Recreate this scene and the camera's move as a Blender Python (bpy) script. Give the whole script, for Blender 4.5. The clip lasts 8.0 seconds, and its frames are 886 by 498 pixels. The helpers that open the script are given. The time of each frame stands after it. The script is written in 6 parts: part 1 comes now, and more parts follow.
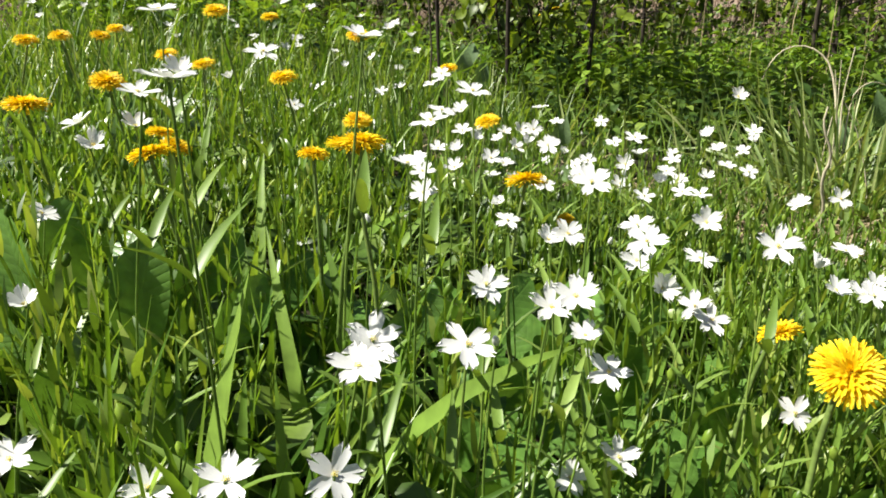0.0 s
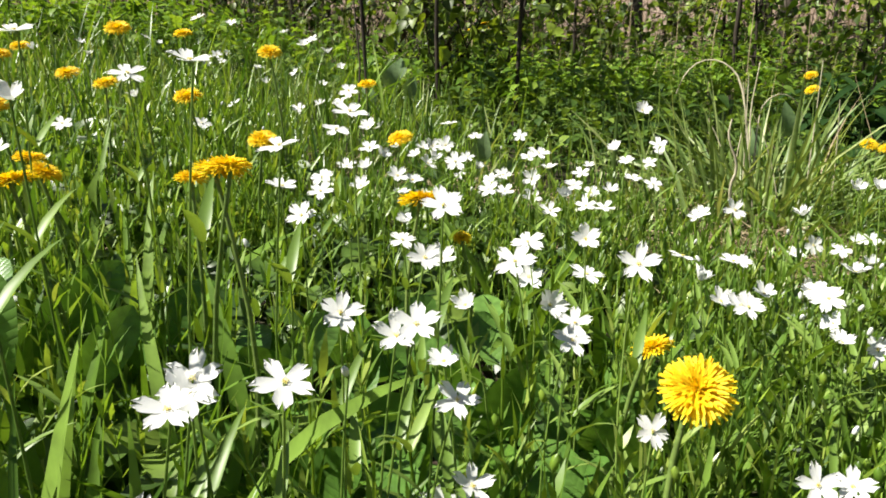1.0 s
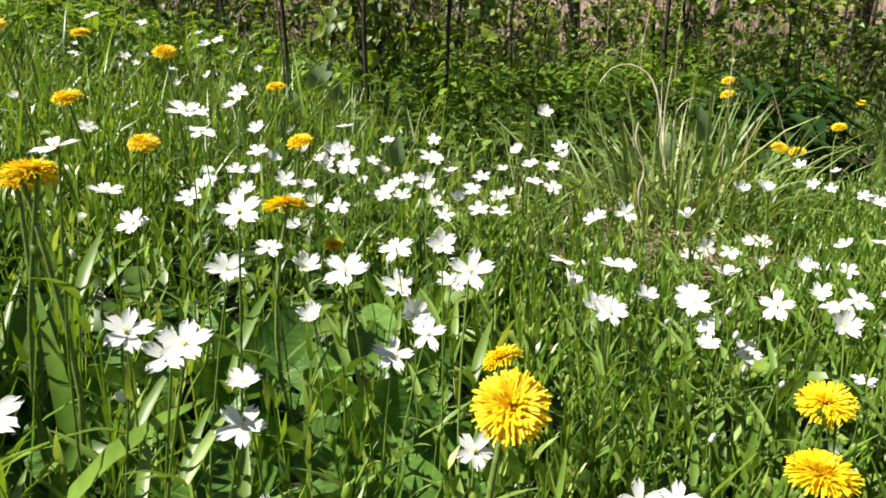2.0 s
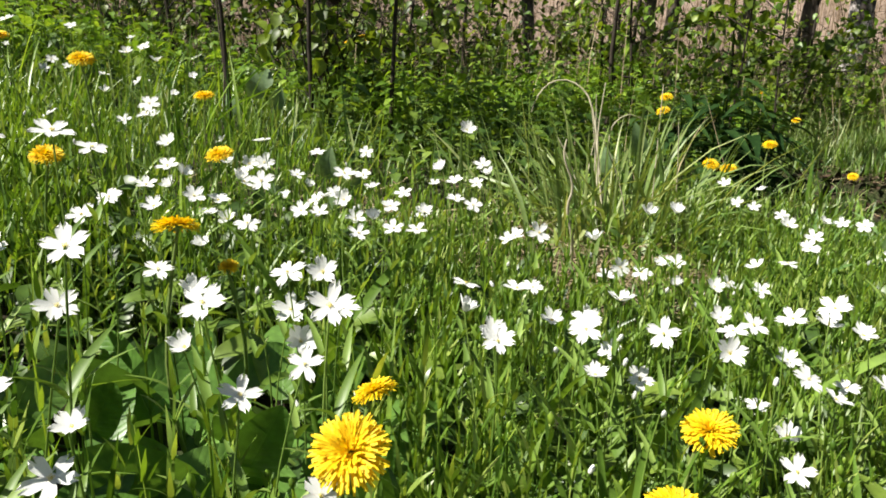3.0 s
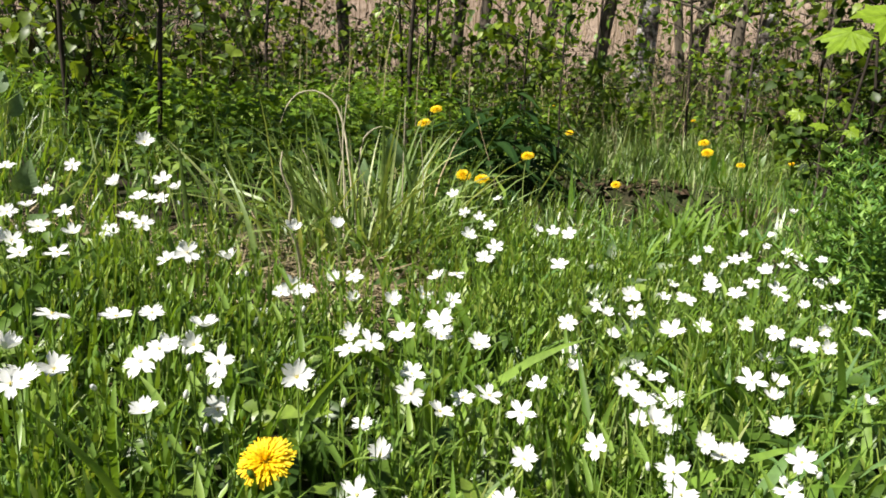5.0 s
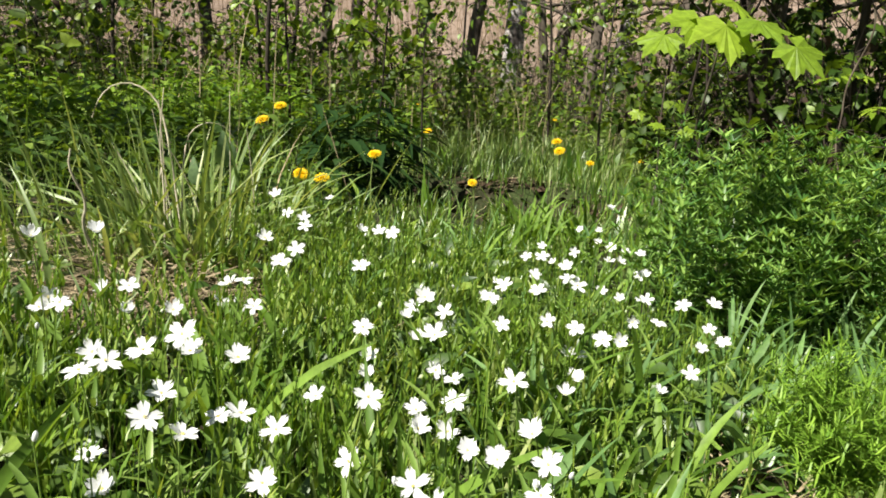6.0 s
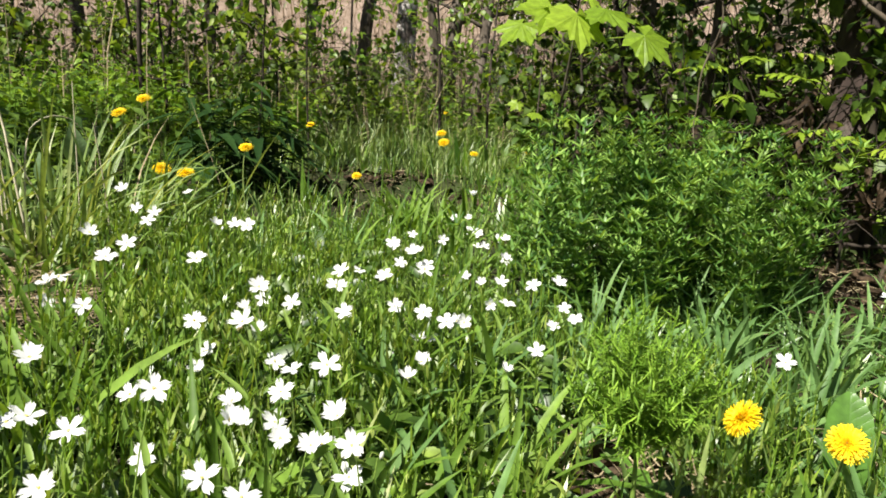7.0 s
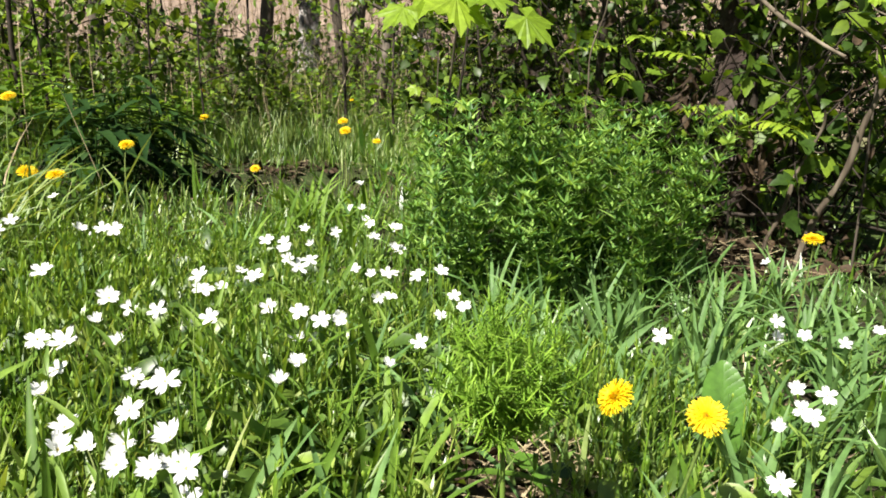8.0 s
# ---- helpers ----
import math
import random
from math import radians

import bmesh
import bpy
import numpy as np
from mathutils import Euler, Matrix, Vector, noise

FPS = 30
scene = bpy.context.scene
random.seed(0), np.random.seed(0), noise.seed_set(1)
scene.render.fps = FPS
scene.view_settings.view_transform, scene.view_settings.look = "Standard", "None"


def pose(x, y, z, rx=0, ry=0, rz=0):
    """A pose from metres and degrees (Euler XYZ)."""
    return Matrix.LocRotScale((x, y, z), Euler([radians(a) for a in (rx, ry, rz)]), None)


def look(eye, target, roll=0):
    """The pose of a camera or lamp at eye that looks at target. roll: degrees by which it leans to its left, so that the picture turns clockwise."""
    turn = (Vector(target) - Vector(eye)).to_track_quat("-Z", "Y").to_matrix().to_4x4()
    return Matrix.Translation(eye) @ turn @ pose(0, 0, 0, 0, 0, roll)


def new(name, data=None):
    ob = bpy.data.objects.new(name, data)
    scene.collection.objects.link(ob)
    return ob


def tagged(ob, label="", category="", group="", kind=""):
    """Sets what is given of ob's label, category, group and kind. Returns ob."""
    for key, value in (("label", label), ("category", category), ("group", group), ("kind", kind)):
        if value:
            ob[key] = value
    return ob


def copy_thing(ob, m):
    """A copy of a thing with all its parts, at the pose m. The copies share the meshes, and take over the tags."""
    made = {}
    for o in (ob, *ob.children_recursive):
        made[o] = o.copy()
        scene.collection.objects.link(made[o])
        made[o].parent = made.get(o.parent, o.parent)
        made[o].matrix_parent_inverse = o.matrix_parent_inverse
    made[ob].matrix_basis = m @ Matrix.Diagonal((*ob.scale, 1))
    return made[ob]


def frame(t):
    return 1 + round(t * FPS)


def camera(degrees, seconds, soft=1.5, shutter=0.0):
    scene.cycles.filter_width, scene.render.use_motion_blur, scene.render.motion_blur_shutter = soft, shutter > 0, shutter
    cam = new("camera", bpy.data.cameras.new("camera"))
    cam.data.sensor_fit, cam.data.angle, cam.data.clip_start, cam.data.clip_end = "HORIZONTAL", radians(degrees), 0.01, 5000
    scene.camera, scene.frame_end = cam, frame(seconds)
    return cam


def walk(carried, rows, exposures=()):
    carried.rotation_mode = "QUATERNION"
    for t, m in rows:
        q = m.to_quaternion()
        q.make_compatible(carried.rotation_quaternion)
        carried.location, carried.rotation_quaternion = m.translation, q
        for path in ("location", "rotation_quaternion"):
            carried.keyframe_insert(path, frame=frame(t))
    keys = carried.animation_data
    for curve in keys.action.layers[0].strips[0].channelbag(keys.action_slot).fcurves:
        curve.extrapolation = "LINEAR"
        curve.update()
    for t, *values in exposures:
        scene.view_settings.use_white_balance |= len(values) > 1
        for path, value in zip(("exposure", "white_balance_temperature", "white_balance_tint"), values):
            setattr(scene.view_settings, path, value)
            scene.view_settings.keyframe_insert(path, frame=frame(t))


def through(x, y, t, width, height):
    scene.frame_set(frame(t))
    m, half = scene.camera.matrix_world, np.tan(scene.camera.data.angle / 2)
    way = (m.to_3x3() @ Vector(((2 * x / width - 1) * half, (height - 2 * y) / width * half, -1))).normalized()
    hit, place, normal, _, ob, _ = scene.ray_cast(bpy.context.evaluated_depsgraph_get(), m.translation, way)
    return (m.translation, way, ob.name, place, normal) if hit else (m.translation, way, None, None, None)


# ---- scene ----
cam = camera(65.0, 8.0, soft=1.75)
PATH = [
    (0, (0.0888, 0.1248, 0.3628), (-0.0204, 2.4396, -0.2600), 0.5),
    (0.5, (0.1116, 0.1296, 0.3664), (0.0972, 2.4540, -0.2324), 0.4),
    (1, (0.1356, 0.1344, 0.3676), (0.2076, 2.4612, -0.2120), 0.1),
    (1.5, (0.1692, 0.1404, 0.3628), (0.3192, 2.4672, -0.2084), 0.1),
    (1.7, (0.1848, 0.1476, 0.3628), (0.3768, 2.4708, -0.2060), 0.1),
    (2.8, (0.2448, 0.1620, 0.3700), (0.6036, 2.4732, -0.1688), 1.5),
    (3, (0.2556, 0.1620, 0.3748), (0.6456, 2.4684, -0.1616), 1.6),
    (3.5, (0.2808, 0.1632, 0.3808), (0.7428, 2.4600, -0.1412), 1.8),
    (4, (0.3228, 0.1560, 0.3736), (0.8724, 2.4372, -0.1340), 1.5),
    (4.5, (0.3816, 0.1452, 0.3760), (1.0860, 2.3832, -0.1244), 2.0),
    (5, (0.4560, 0.1368, 0.3844), (1.3728, 2.3004, -0.1004), 2.6),
    (5.2, (0.4896, 0.1356, 0.3928), (1.4940, 2.2608, -0.0884), 2.7),
    (6.5, (0.5988, 0.1044, 0.3784), (1.9992, 1.9968, -0.0872), 3.2),
    (7, (0.6360, 0.0816, 0.3748), (2.1660, 1.8708, -0.0932), 2.6),
    (7.5, (0.6672, 0.0672, 0.3736), (2.3064, 1.7532, -0.1040), 1.8),
    (8, (0.6960, 0.0600, 0.3796), (2.4156, 1.6560, -0.1292), 0.7),
]
walk(cam, [(t, look(eye, target, roll)) for t, eye, target, roll in PATH],
     exposures=[(0.0, 1.10), (1.7, 1.08), (3.5, 0.98), (7.0, 1.05), (8.0, 1.22)])

# ---- light ----
SUN_AZ, SUN_EL = radians(-98.0), radians(50.0)      # clockwise from +y, above the horizon
SUN_DIR = Vector((math.sin(SUN_AZ) * math.cos(SUN_EL), math.cos(SUN_AZ) * math.cos(SUN_EL), math.sin(SUN_EL)))
world = bpy.data.worlds.new("sky")
scene.world = world
world.use_nodes = True
sky = world.node_tree.nodes.new("ShaderNodeTexSky")
sky.sky_type, sky.sun_disc, sky.sun_elevation, sky.sun_rotation = "NISHITA", False, SUN_EL, SUN_AZ
world.node_tree.links.new(sky.outputs[0], world.node_tree.nodes["Background"].inputs[0])
world.node_tree.nodes["Background"].inputs[1].default_value = 0.033
lamp = bpy.data.lights.new("sun", "SUN")
lamp.energy, lamp.angle, lamp.color = 5.0, radians(0.53), (1.0, 0.95, 0.86)
sun = new("sun", lamp)
sun.matrix_world = look(SUN_DIR * 50, (0, 0, 0))

# ---- materials ----


def shader(name):
    m = bpy.data.materials.new(name)
    m.use_nodes = True
    nt = m.node_tree
    return m, nt, nt.nodes["Principled BSDF"]


def ramp(nt, source, stops):
    r = nt.nodes.new("ShaderNodeValToRGB")
    while len(r.color_ramp.elements) < len(stops):
        r.color_ramp.elements.new(0.5)
    for e, (at, c) in zip(r.color_ramp.elements, stops):
        e.position, e.color = at, (*c, 1)
    nt.links.new(source, r.inputs[0])
    return r.outputs[0]


def grain(nt, scale, detail=3.0, stretch=(1, 1, 1)):
    tc, mp = nt.nodes.new("ShaderNodeTexCoord"), nt.nodes.new("ShaderNodeMapping")
    mp.inputs["Scale"].default_value = stretch
    nt.links.new(tc.outputs["Object"], mp.inputs[0])
    n = nt.nodes.new("ShaderNodeTexNoise")
    n.inputs["Scale"].default_value, n.inputs["Detail"].default_value = scale, detail
    nt.links.new(mp.outputs[0], n.inputs["Vector"])
    return n.outputs[0]


def mixed(nt, kind, fac, a, b):
    x = nt.nodes.new("ShaderNodeMix")
    x.data_type, x.blend_type = "RGBA", kind
    for value, socket in ((fac, x.inputs[0]), (a, x.inputs[6]), (b, x.inputs[7])):
        if isinstance(value, (int, float)):
            socket.default_value = value
        elif isinstance(value, tuple):
            socket.default_value = (*value, 1)
        else:
            nt.links.new(value, socket)
    return x.outputs[2]


def bumped(nt, p, height, strength, distance):
    b = nt.nodes.new("ShaderNodeBump")
    b.inputs["Strength"].default_value, b.inputs["Distance"].default_value = strength, distance
    nt.links.new(height, b.inputs["Height"])
    nt.links.new(b.outputs[0], p.inputs["Normal"])


def foliage(name, dark, mid, light, rough=0.42, through=0.35, single=False, mottle=70.0, gloss=0.4):
    """Living leaf: colour differs from leaf to leaf, fine mottling, some light passes through."""
    dark, mid, light = ((min(c[0] * (1.08 if c[1] > c[0] * 1.05 else 1.0), 0.95), c[1], c[2]) for c in (dark, mid, light))
    m, nt, p = shader(name)
    if single:
        rnd = nt.nodes.new("ShaderNodeObjectInfo").outputs["Random"]
    else:
        rnd = nt.nodes.new("ShaderNodeNewGeometry").outputs["Random Per Island"]
    base = ramp(nt, rnd, [(0.0, dark), (0.55, mid), (1.0, light)])
    spots = ramp(nt, grain(nt, mottle), [(0.3, (0.72, 0.72, 0.72)), (0.7, (1.15, 1.15, 1.1))])
    base = mixed(nt, "MULTIPLY", 1.0, base, spots)
    nt.links.new(base, p.inputs["Base Color"])
    p.inputs["Roughness"].default_value = rough
    p.inputs["Specular IOR Level"].default_value = gloss
    t = nt.nodes.new("ShaderNodeBsdfTranslucent")
    nt.links.new(mixed(nt, "MULTIPLY", 1.0, base, (1.6, 1.5, 0.6)), t.inputs[0])
    mx = nt.nodes.new("ShaderNodeMixShader")
    mx.inputs[0].default_value = through * 0.68
    nt.links.new(p.outputs[0], mx.inputs[1])
    nt.links.new(t.outputs[0], mx.inputs[2])
    nt.links.new(mx.outputs[0], nt.nodes["Material Output"].inputs[0])
    return m


def veined(m, spacing, slant=0.8):
    """Side veins and a midrib pressed into a leaf whose length runs along its own y."""
    nt = m.node_tree
    p = nt.nodes["Principled BSDF"]
    sep = nt.nodes.new("ShaderNodeSeparateXYZ")
    nt.links.new(nt.nodes.new("ShaderNodeTexCoord").outputs["Object"], sep.inputs[0])

    def calc(kind, a, b=None):
        n = nt.nodes.new("ShaderNodeMath")
        n.operation = kind
        for k, v in enumerate((a, b)):
            if isinstance(v, (int, float)):
                n.inputs[k].default_value = v
            elif v is not None:
                nt.links.new(v, n.inputs[k])
        return n.outputs[0]
    side = calc("ABSOLUTE", sep.outputs[0])
    ribs = calc("ABSOLUTE", calc("SINE", calc("MULTIPLY", calc("SUBTRACT", sep.outputs[1], calc("MULTIPLY", side, slant)), math.pi / spacing)))
    relief = calc("MULTIPLY", calc("POWER", ribs, 0.5), calc("MINIMUM", calc("MULTIPLY", side, 500.0), 1.0))
    wrinkled = calc("ADD", relief, calc("MULTIPLY", grain(nt, 260), 0.5))
    bumped(nt, p, wrinkled, 0.3, 0.0008)
    return m


def matter(name, stops, scale, rough=0.8, stretch=(1, 1, 1), bump=0.4, depth=0.004, varied=False):
    """Dry matter, bark or soil: noise between colours, a second coarse stain and bump."""
    m, nt, p = shader(name)
    n = grain(nt, scale, 5.0, stretch)
    base = ramp(nt, n, stops)
    stain = ramp(nt, grain(nt, scale * 0.13), [(0.3, (0.62, 0.6, 0.58)), (0.7, (1.1, 1.1, 1.1))])
    base = mixed(nt, "MULTIPLY", 1.0, base, stain)
    if varied:
        rnd = nt.nodes.new("ShaderNodeNewGeometry").outputs["Random Per Island"]
        base = mixed(nt, "MULTIPLY", 1.0, base, ramp(nt, rnd, [(0, (0.55, 0.52, 0.48)), (1, (1.15, 1.12, 1.05))]))
    nt.links.new(base, p.inputs["Base Color"])
    p.inputs["Roughness"].default_value = rough
    p.inputs["Specular IOR Level"].default_value = 0.2
    bumped(nt, p, n, bump, depth)
    return m


GRASS = foliage("grass_green", (0.037, 0.100, 0.012), (0.116, 0.235, 0.023), (0.245, 0.39, 0.053), rough=0.36, through=0.48, gloss=0.6)
GRASS_PALE = foliage("tussock_green", (0.10, 0.18, 0.045), (0.205, 0.31, 0.09), (0.35, 0.43, 0.175), rough=0.42, through=0.42, gloss=0.45)
GRASS_BLUE = foliage("grass_bluish_green", (0.065, 0.145, 0.035), (0.12, 0.24, 0.055), (0.20, 0.34, 0.09), rough=0.36, through=0.38, gloss=0.6)
BROAD = foliage("broad_grass_green", (0.075, 0.16, 0.02), (0.13, 0.25, 0.035), (0.20, 0.34, 0.06), rough=0.5, through=0.5, single=True, gloss=0.2)
BROAD_BLUE = foliage("broad_grass_bluish", (0.08, 0.17, 0.05), (0.12, 0.24, 0.075), (0.17, 0.31, 0.10), rough=0.5, through=0.4, single=True, gloss=0.25)
WORT = foliage("stitchwort_green", (0.045, 0.115, 0.014), (0.155, 0.27, 0.034), (0.33, 0.44, 0.10), rough=0.36, through=0.45, gloss=0.6)
WORT_PART = foliage("stitchwort_stem_green", (0.10, 0.19, 0.03), (0.16, 0.28, 0.05), (0.23, 0.36, 0.08), through=0.35, single=True)
HERB = foliage("herb_green", (0.026, 0.066, 0.010), (0.078, 0.155, 0.022), (0.20, 0.31, 0.05), through=0.42, gloss=0.6)
# lighter herb green; on the herbs and far saplings it stands for sunlight
HERB_BRIGHT = foliage("sunlit_young_leaf_green", (0.06, 0.14, 0.015), (0.145, 0.275, 0.028), (0.27, 0.42, 0.055), through=0.5, gloss=0.5)
BUSH = foliage("bush_leaf_green", (0.03, 0.062, 0.009), (0.10, 0.17, 0.019), (0.23, 0.33, 0.038), rough=0.45, through=0.5, gloss=0.4)
# bush green darkened in the colour itself, standing in for canopy shade
DARK_BUSH = foliage("dark_shaded_bush_green", (0.018, 0.042, 0.007), (0.048, 0.095, 0.012), (0.13, 0.21, 0.02), rough=0.55, through=0.4, gloss=0.2)
SHRUB_LEAF = foliage("lobed_shrub_green", (0.025, 0.06, 0.009), (0.072, 0.14, 0.016), (0.17, 0.28, 0.027), rough=0.45, through=0.45, gloss=0.3)
# dock green darkened to put the shade under the flowers into the colour
DEEP_LEAF = foliage("shaded_dock_green", (0.022, 0.066, 0.009), (0.034, 0.092, 0.012), (0.05, 0.12, 0.016), through=0.3, single=True)
CLEAVERS = foliage("cleavers_green", (0.036, 0.11, 0.022), (0.12, 0.255, 0.05), (0.29, 0.48, 0.11), through=0.45)
FEATHER = foliage("feathery_green", (0.11, 0.235, 0.024), (0.175, 0.335, 0.035), (0.26, 0.44, 0.06), through=0.38)
# leaf green darkened for the shadow this herb stands in
DARK_LEAF = foliage("shadowed_leaf_green", (0.012, 0.038, 0.008), (0.02, 0.055, 0.012), (0.035, 0.08, 0.016), rough=0.6, gloss=0.15, through=0.2, single=True)
SOFT_LEAF = foliage("downy_leaf_green", (0.10, 0.18, 0.07), (0.14, 0.24, 0.10), (0.19, 0.29, 0.13), rough=0.6, through=0.3, single=True)
DOCK = foliage("dock_green", (0.08, 0.19, 0.03), (0.11, 0.24, 0.045), (0.14, 0.28, 0.06), rough=0.35, through=0.4, single=True)
MAPLE = foliage("maple_green", (0.15, 0.26, 0.02), (0.22, 0.35, 0.03), (0.31, 0.44, 0.045), through=0.5, single=True)
DAND_LEAF = foliage("dandelion_leaf_green", (0.045, 0.12, 0.015), (0.07, 0.17, 0.02), (0.10, 0.22, 0.03), through=0.35, single=True)
DAND_STEM = foliage("dandelion_stem_green", (0.13, 0.22, 0.05), (0.16, 0.25, 0.06), (0.2, 0.27, 0.08), through=0.2, single=True)
PETAL = foliage("white_petal", (0.84, 0.85, 0.85), (0.87, 0.88, 0.88), (0.90, 0.90, 0.90), rough=0.6, through=0.40, single=True, mottle=400)
for _n in PETAL.node_tree.nodes:      # white light passes through white petals
    if _n.bl_idname == "ShaderNodeMix" and abs(_n.inputs[7].default_value[0] - 1.6) < 0.001:
        _n.inputs[7].default_value = (1, 1, 0.97, 1)
YELLOW = foliage("dandelion_yellow", (0.92, 0.63, 0.006), (0.94, 0.72, 0.010), (0.95, 0.80, 0.025), rough=0.6, through=0.55, mottle=300)
for _n in YELLOW.node_tree.nodes:
    if _n.bl_idname == "ShaderNodeMix" and abs(_n.inputs[7].default_value[0] - 1.6) < 0.001:
        _n.inputs[7].default_value = (1, 0.95, 0.5, 1)
for _m, _s in ((DOCK, 0.010), (DAND_LEAF, 0.009), (SOFT_LEAF, 0.010), (DARK_LEAF, 0.010), (MAPLE, 0.012)):
    veined(_m, _s)
POLLEN = matter("pollen_yellow", [(0.3, (0.80, 0.68, 0.14)), (0.7, (0.88, 0.80, 0.3))], 900, bump=0.1, depth=0.0003)
STRAW = matter("dry_straw", [(0.3, (0.27, 0.22, 0.13)), (0.7, (0.50, 0.43, 0.29))], 120, 0.7, bump=0.2, depth=0.001, varied=True)
PALE_STRAW = matter("pale_straw", [(0.3, (0.42, 0.38, 0.26)), (0.7, (0.62, 0.57, 0.42))], 120, 0.7, bump=0.2, depth=0.001)
REED = matter("dry_reed", [(0.3, (0.20, 0.15, 0.10)), (0.7, (0.36, 0.28, 0.20))], 20, 0.7, bump=0.2, depth=0.001, varied=True)
DEAD_LEAF = matter("dead_leaf_brown", [(0.3, (0.028, 0.019, 0.011)), (0.7, (0.095, 0.066, 0.042))], 90, 0.7, bump=0.3, depth=0.001, varied=True)
TWIG = matter("twig_bark", [(0.3, (0.016, 0.012, 0.009)), (0.7, (0.062, 0.050, 0.038))], 60, 0.75, (1, 1, 0.3), 0.4, 0.001)
PALE_WOOD = matter("pale_dead_wood", [(0.3, (0.06, 0.046, 0.033)), (0.5, (0.13, 0.105, 0.075)), (0.72, (0.23, 0.195, 0.145))], 34, 0.8, (1, 1, 0.2), 0.8, 0.003)
BARK = matter("grey_brown_bark", [(0.3, (0.05, 0.04, 0.03)), (0.55, (0.12, 0.10, 0.078)), (0.75, (0.18, 0.155, 0.13))], 26, 0.85, (1, 1, 0.22), 0.9, 0.012)
MOTTLED = matter("mottled_bark", [(0.3, (0.022, 0.016, 0.014)), (0.5, (0.07, 0.05, 0.042)), (0.62, (0.13, 0.105, 0.09)), (0.75, (0.045, 0.034, 0.03))], 9, 0.85, (1, 1, 0.5), 1.0, 0.02)


def birch_bark():
    """White papery bark with dark rough patches and thin cross marks."""
    m, nt, p = shader("birch_bark")
    paper = ramp(nt, grain(nt, 30, 4, (1, 1, 2.2)), [(0.3, (0.32, 0.28, 0.26)), (0.65, (0.58, 0.54, 0.52))])
    marks = ramp(nt, grain(nt, 16, 4, (1, 1, 6.0)), [(0.56, (1, 1, 1)), (0.64, (0.16, 0.14, 0.13))])
    patch_n = grain(nt, 7, 5, (1, 1, 0.6))
    patches = ramp(nt, patch_n, [(0.50, (1, 1, 1)), (0.58, (0.13, 0.11, 0.10))])
    base = mixed(nt, "MULTIPLY", 1.0, mixed(nt, "MULTIPLY", 1.0, paper, marks), patches)
    nt.links.new(base, p.inputs["Base Color"])
    p.inputs["Roughness"].default_value = 0.7
    bumped(nt, p, patch_n, 0.7, 0.01)
    return m


BIRCH = birch_bark()


def ground_matter():
    """Dark damp soil with straw-coloured litter and moss; dry field further away."""
    m, nt, p = shader("meadow_soil")
    fine = grain(nt, 55, 6)
    soil = ramp(nt, fine, [(0.25, (0.014, 0.010, 0.007)), (0.5, (0.030, 0.022, 0.015)), (0.75, (0.075, 0.056, 0.038))])
    moss = ramp(nt, grain(nt, 30, 4), [(0.3, (0.02, 0.042, 0.008)), (0.7, (0.05, 0.09, 0.02))])
    near = mixed(nt, "MIX", ramp(nt, grain(nt, 9.0, 6), [(0.35, (0, 0, 0)), (0.75, (0.8, 0.8, 0.8))]), soil, moss)
    sward = ramp(nt, grain(nt, 6.0, 7), [(0.3, (0.035, 0.05, 0.014)), (0.5, (0.06, 0.10, 0.022)), (0.75, (0.11, 0.16, 0.045))])
    dry = ramp(nt, grain(nt, 3.5, 6, (1, 1, 0.3)), [(0.3, (0.17, 0.125, 0.09)), (0.7, (0.30, 0.23, 0.18))])
    geo, ln = nt.nodes.new("ShaderNodeNewGeometry"), nt.nodes.new("ShaderNodeVectorMath")
    ln.operation = "LENGTH"
    nt.links.new(geo.outputs["Position"], ln.inputs[0])
    outer = nt.nodes.new("ShaderNodeMapRange")
    outer.inputs[1].default_value, outer.inputs[2].default_value = 2.0, 3.2
    away, mid = nt.nodes.new("ShaderNodeVectorMath"), nt.nodes.new("ShaderNodeVectorMath")
    away.operation, mid.operation = "LENGTH", "SUBTRACT"
    mid.inputs[1].default_value = (1.0, 1.6, 0.0)
    nt.links.new(geo.outputs["Position"], mid.inputs[0])
    nt.links.new(mid.outputs[0], away.inputs[0])
    nt.links.new(away.outputs["Value"], outer.inputs[0])
    near = mixed(nt, "MIX", outer.outputs[0], near, sward)
    rng = nt.nodes.new("ShaderNodeMapRange")
    rng.inputs[1].default_value, rng.inputs[2].default_value = 8.0, 11.0
    nt.links.new(ln.outputs["Value"], rng.inputs[0])
    nt.links.new(mixed(nt, "MIX", rng.outputs[0], near, dry), p.inputs["Base Color"])
    p.inputs["Roughness"].default_value = 0.9
    p.inputs["Specular IOR Level"].default_value = 0.15
    bumped(nt, p, fine, 0.8, 0.012)
    return m


SOIL = ground_matter()

# ---- mesh helpers ----
rng = np.random.default_rng(7)


def quads(name, V, F):
    """A smooth mesh of quads from arrays of places (n, 3) and corners (m, 4)."""
    V, F = np.asarray(V, np.float32).reshape(-1, 3), np.asarray(F, np.int32).reshape(-1, 4)
    me = bpy.data.meshes.new(name)
    me.vertices.add(len(V))
    me.vertices.foreach_set("co", V.ravel())
    me.loops.add(F.size)
    me.loops.foreach_set("vertex_index", F.ravel())
    me.polygons.add(len(F))
    me.polygons.foreach_set("loop_start", np.arange(0, F.size, 4, dtype=np.int32))
    me.polygons.foreach_set("use_smooth", np.ones(len(F), bool))
    me.update(calc_edges=True)
    me.validate()
    return me


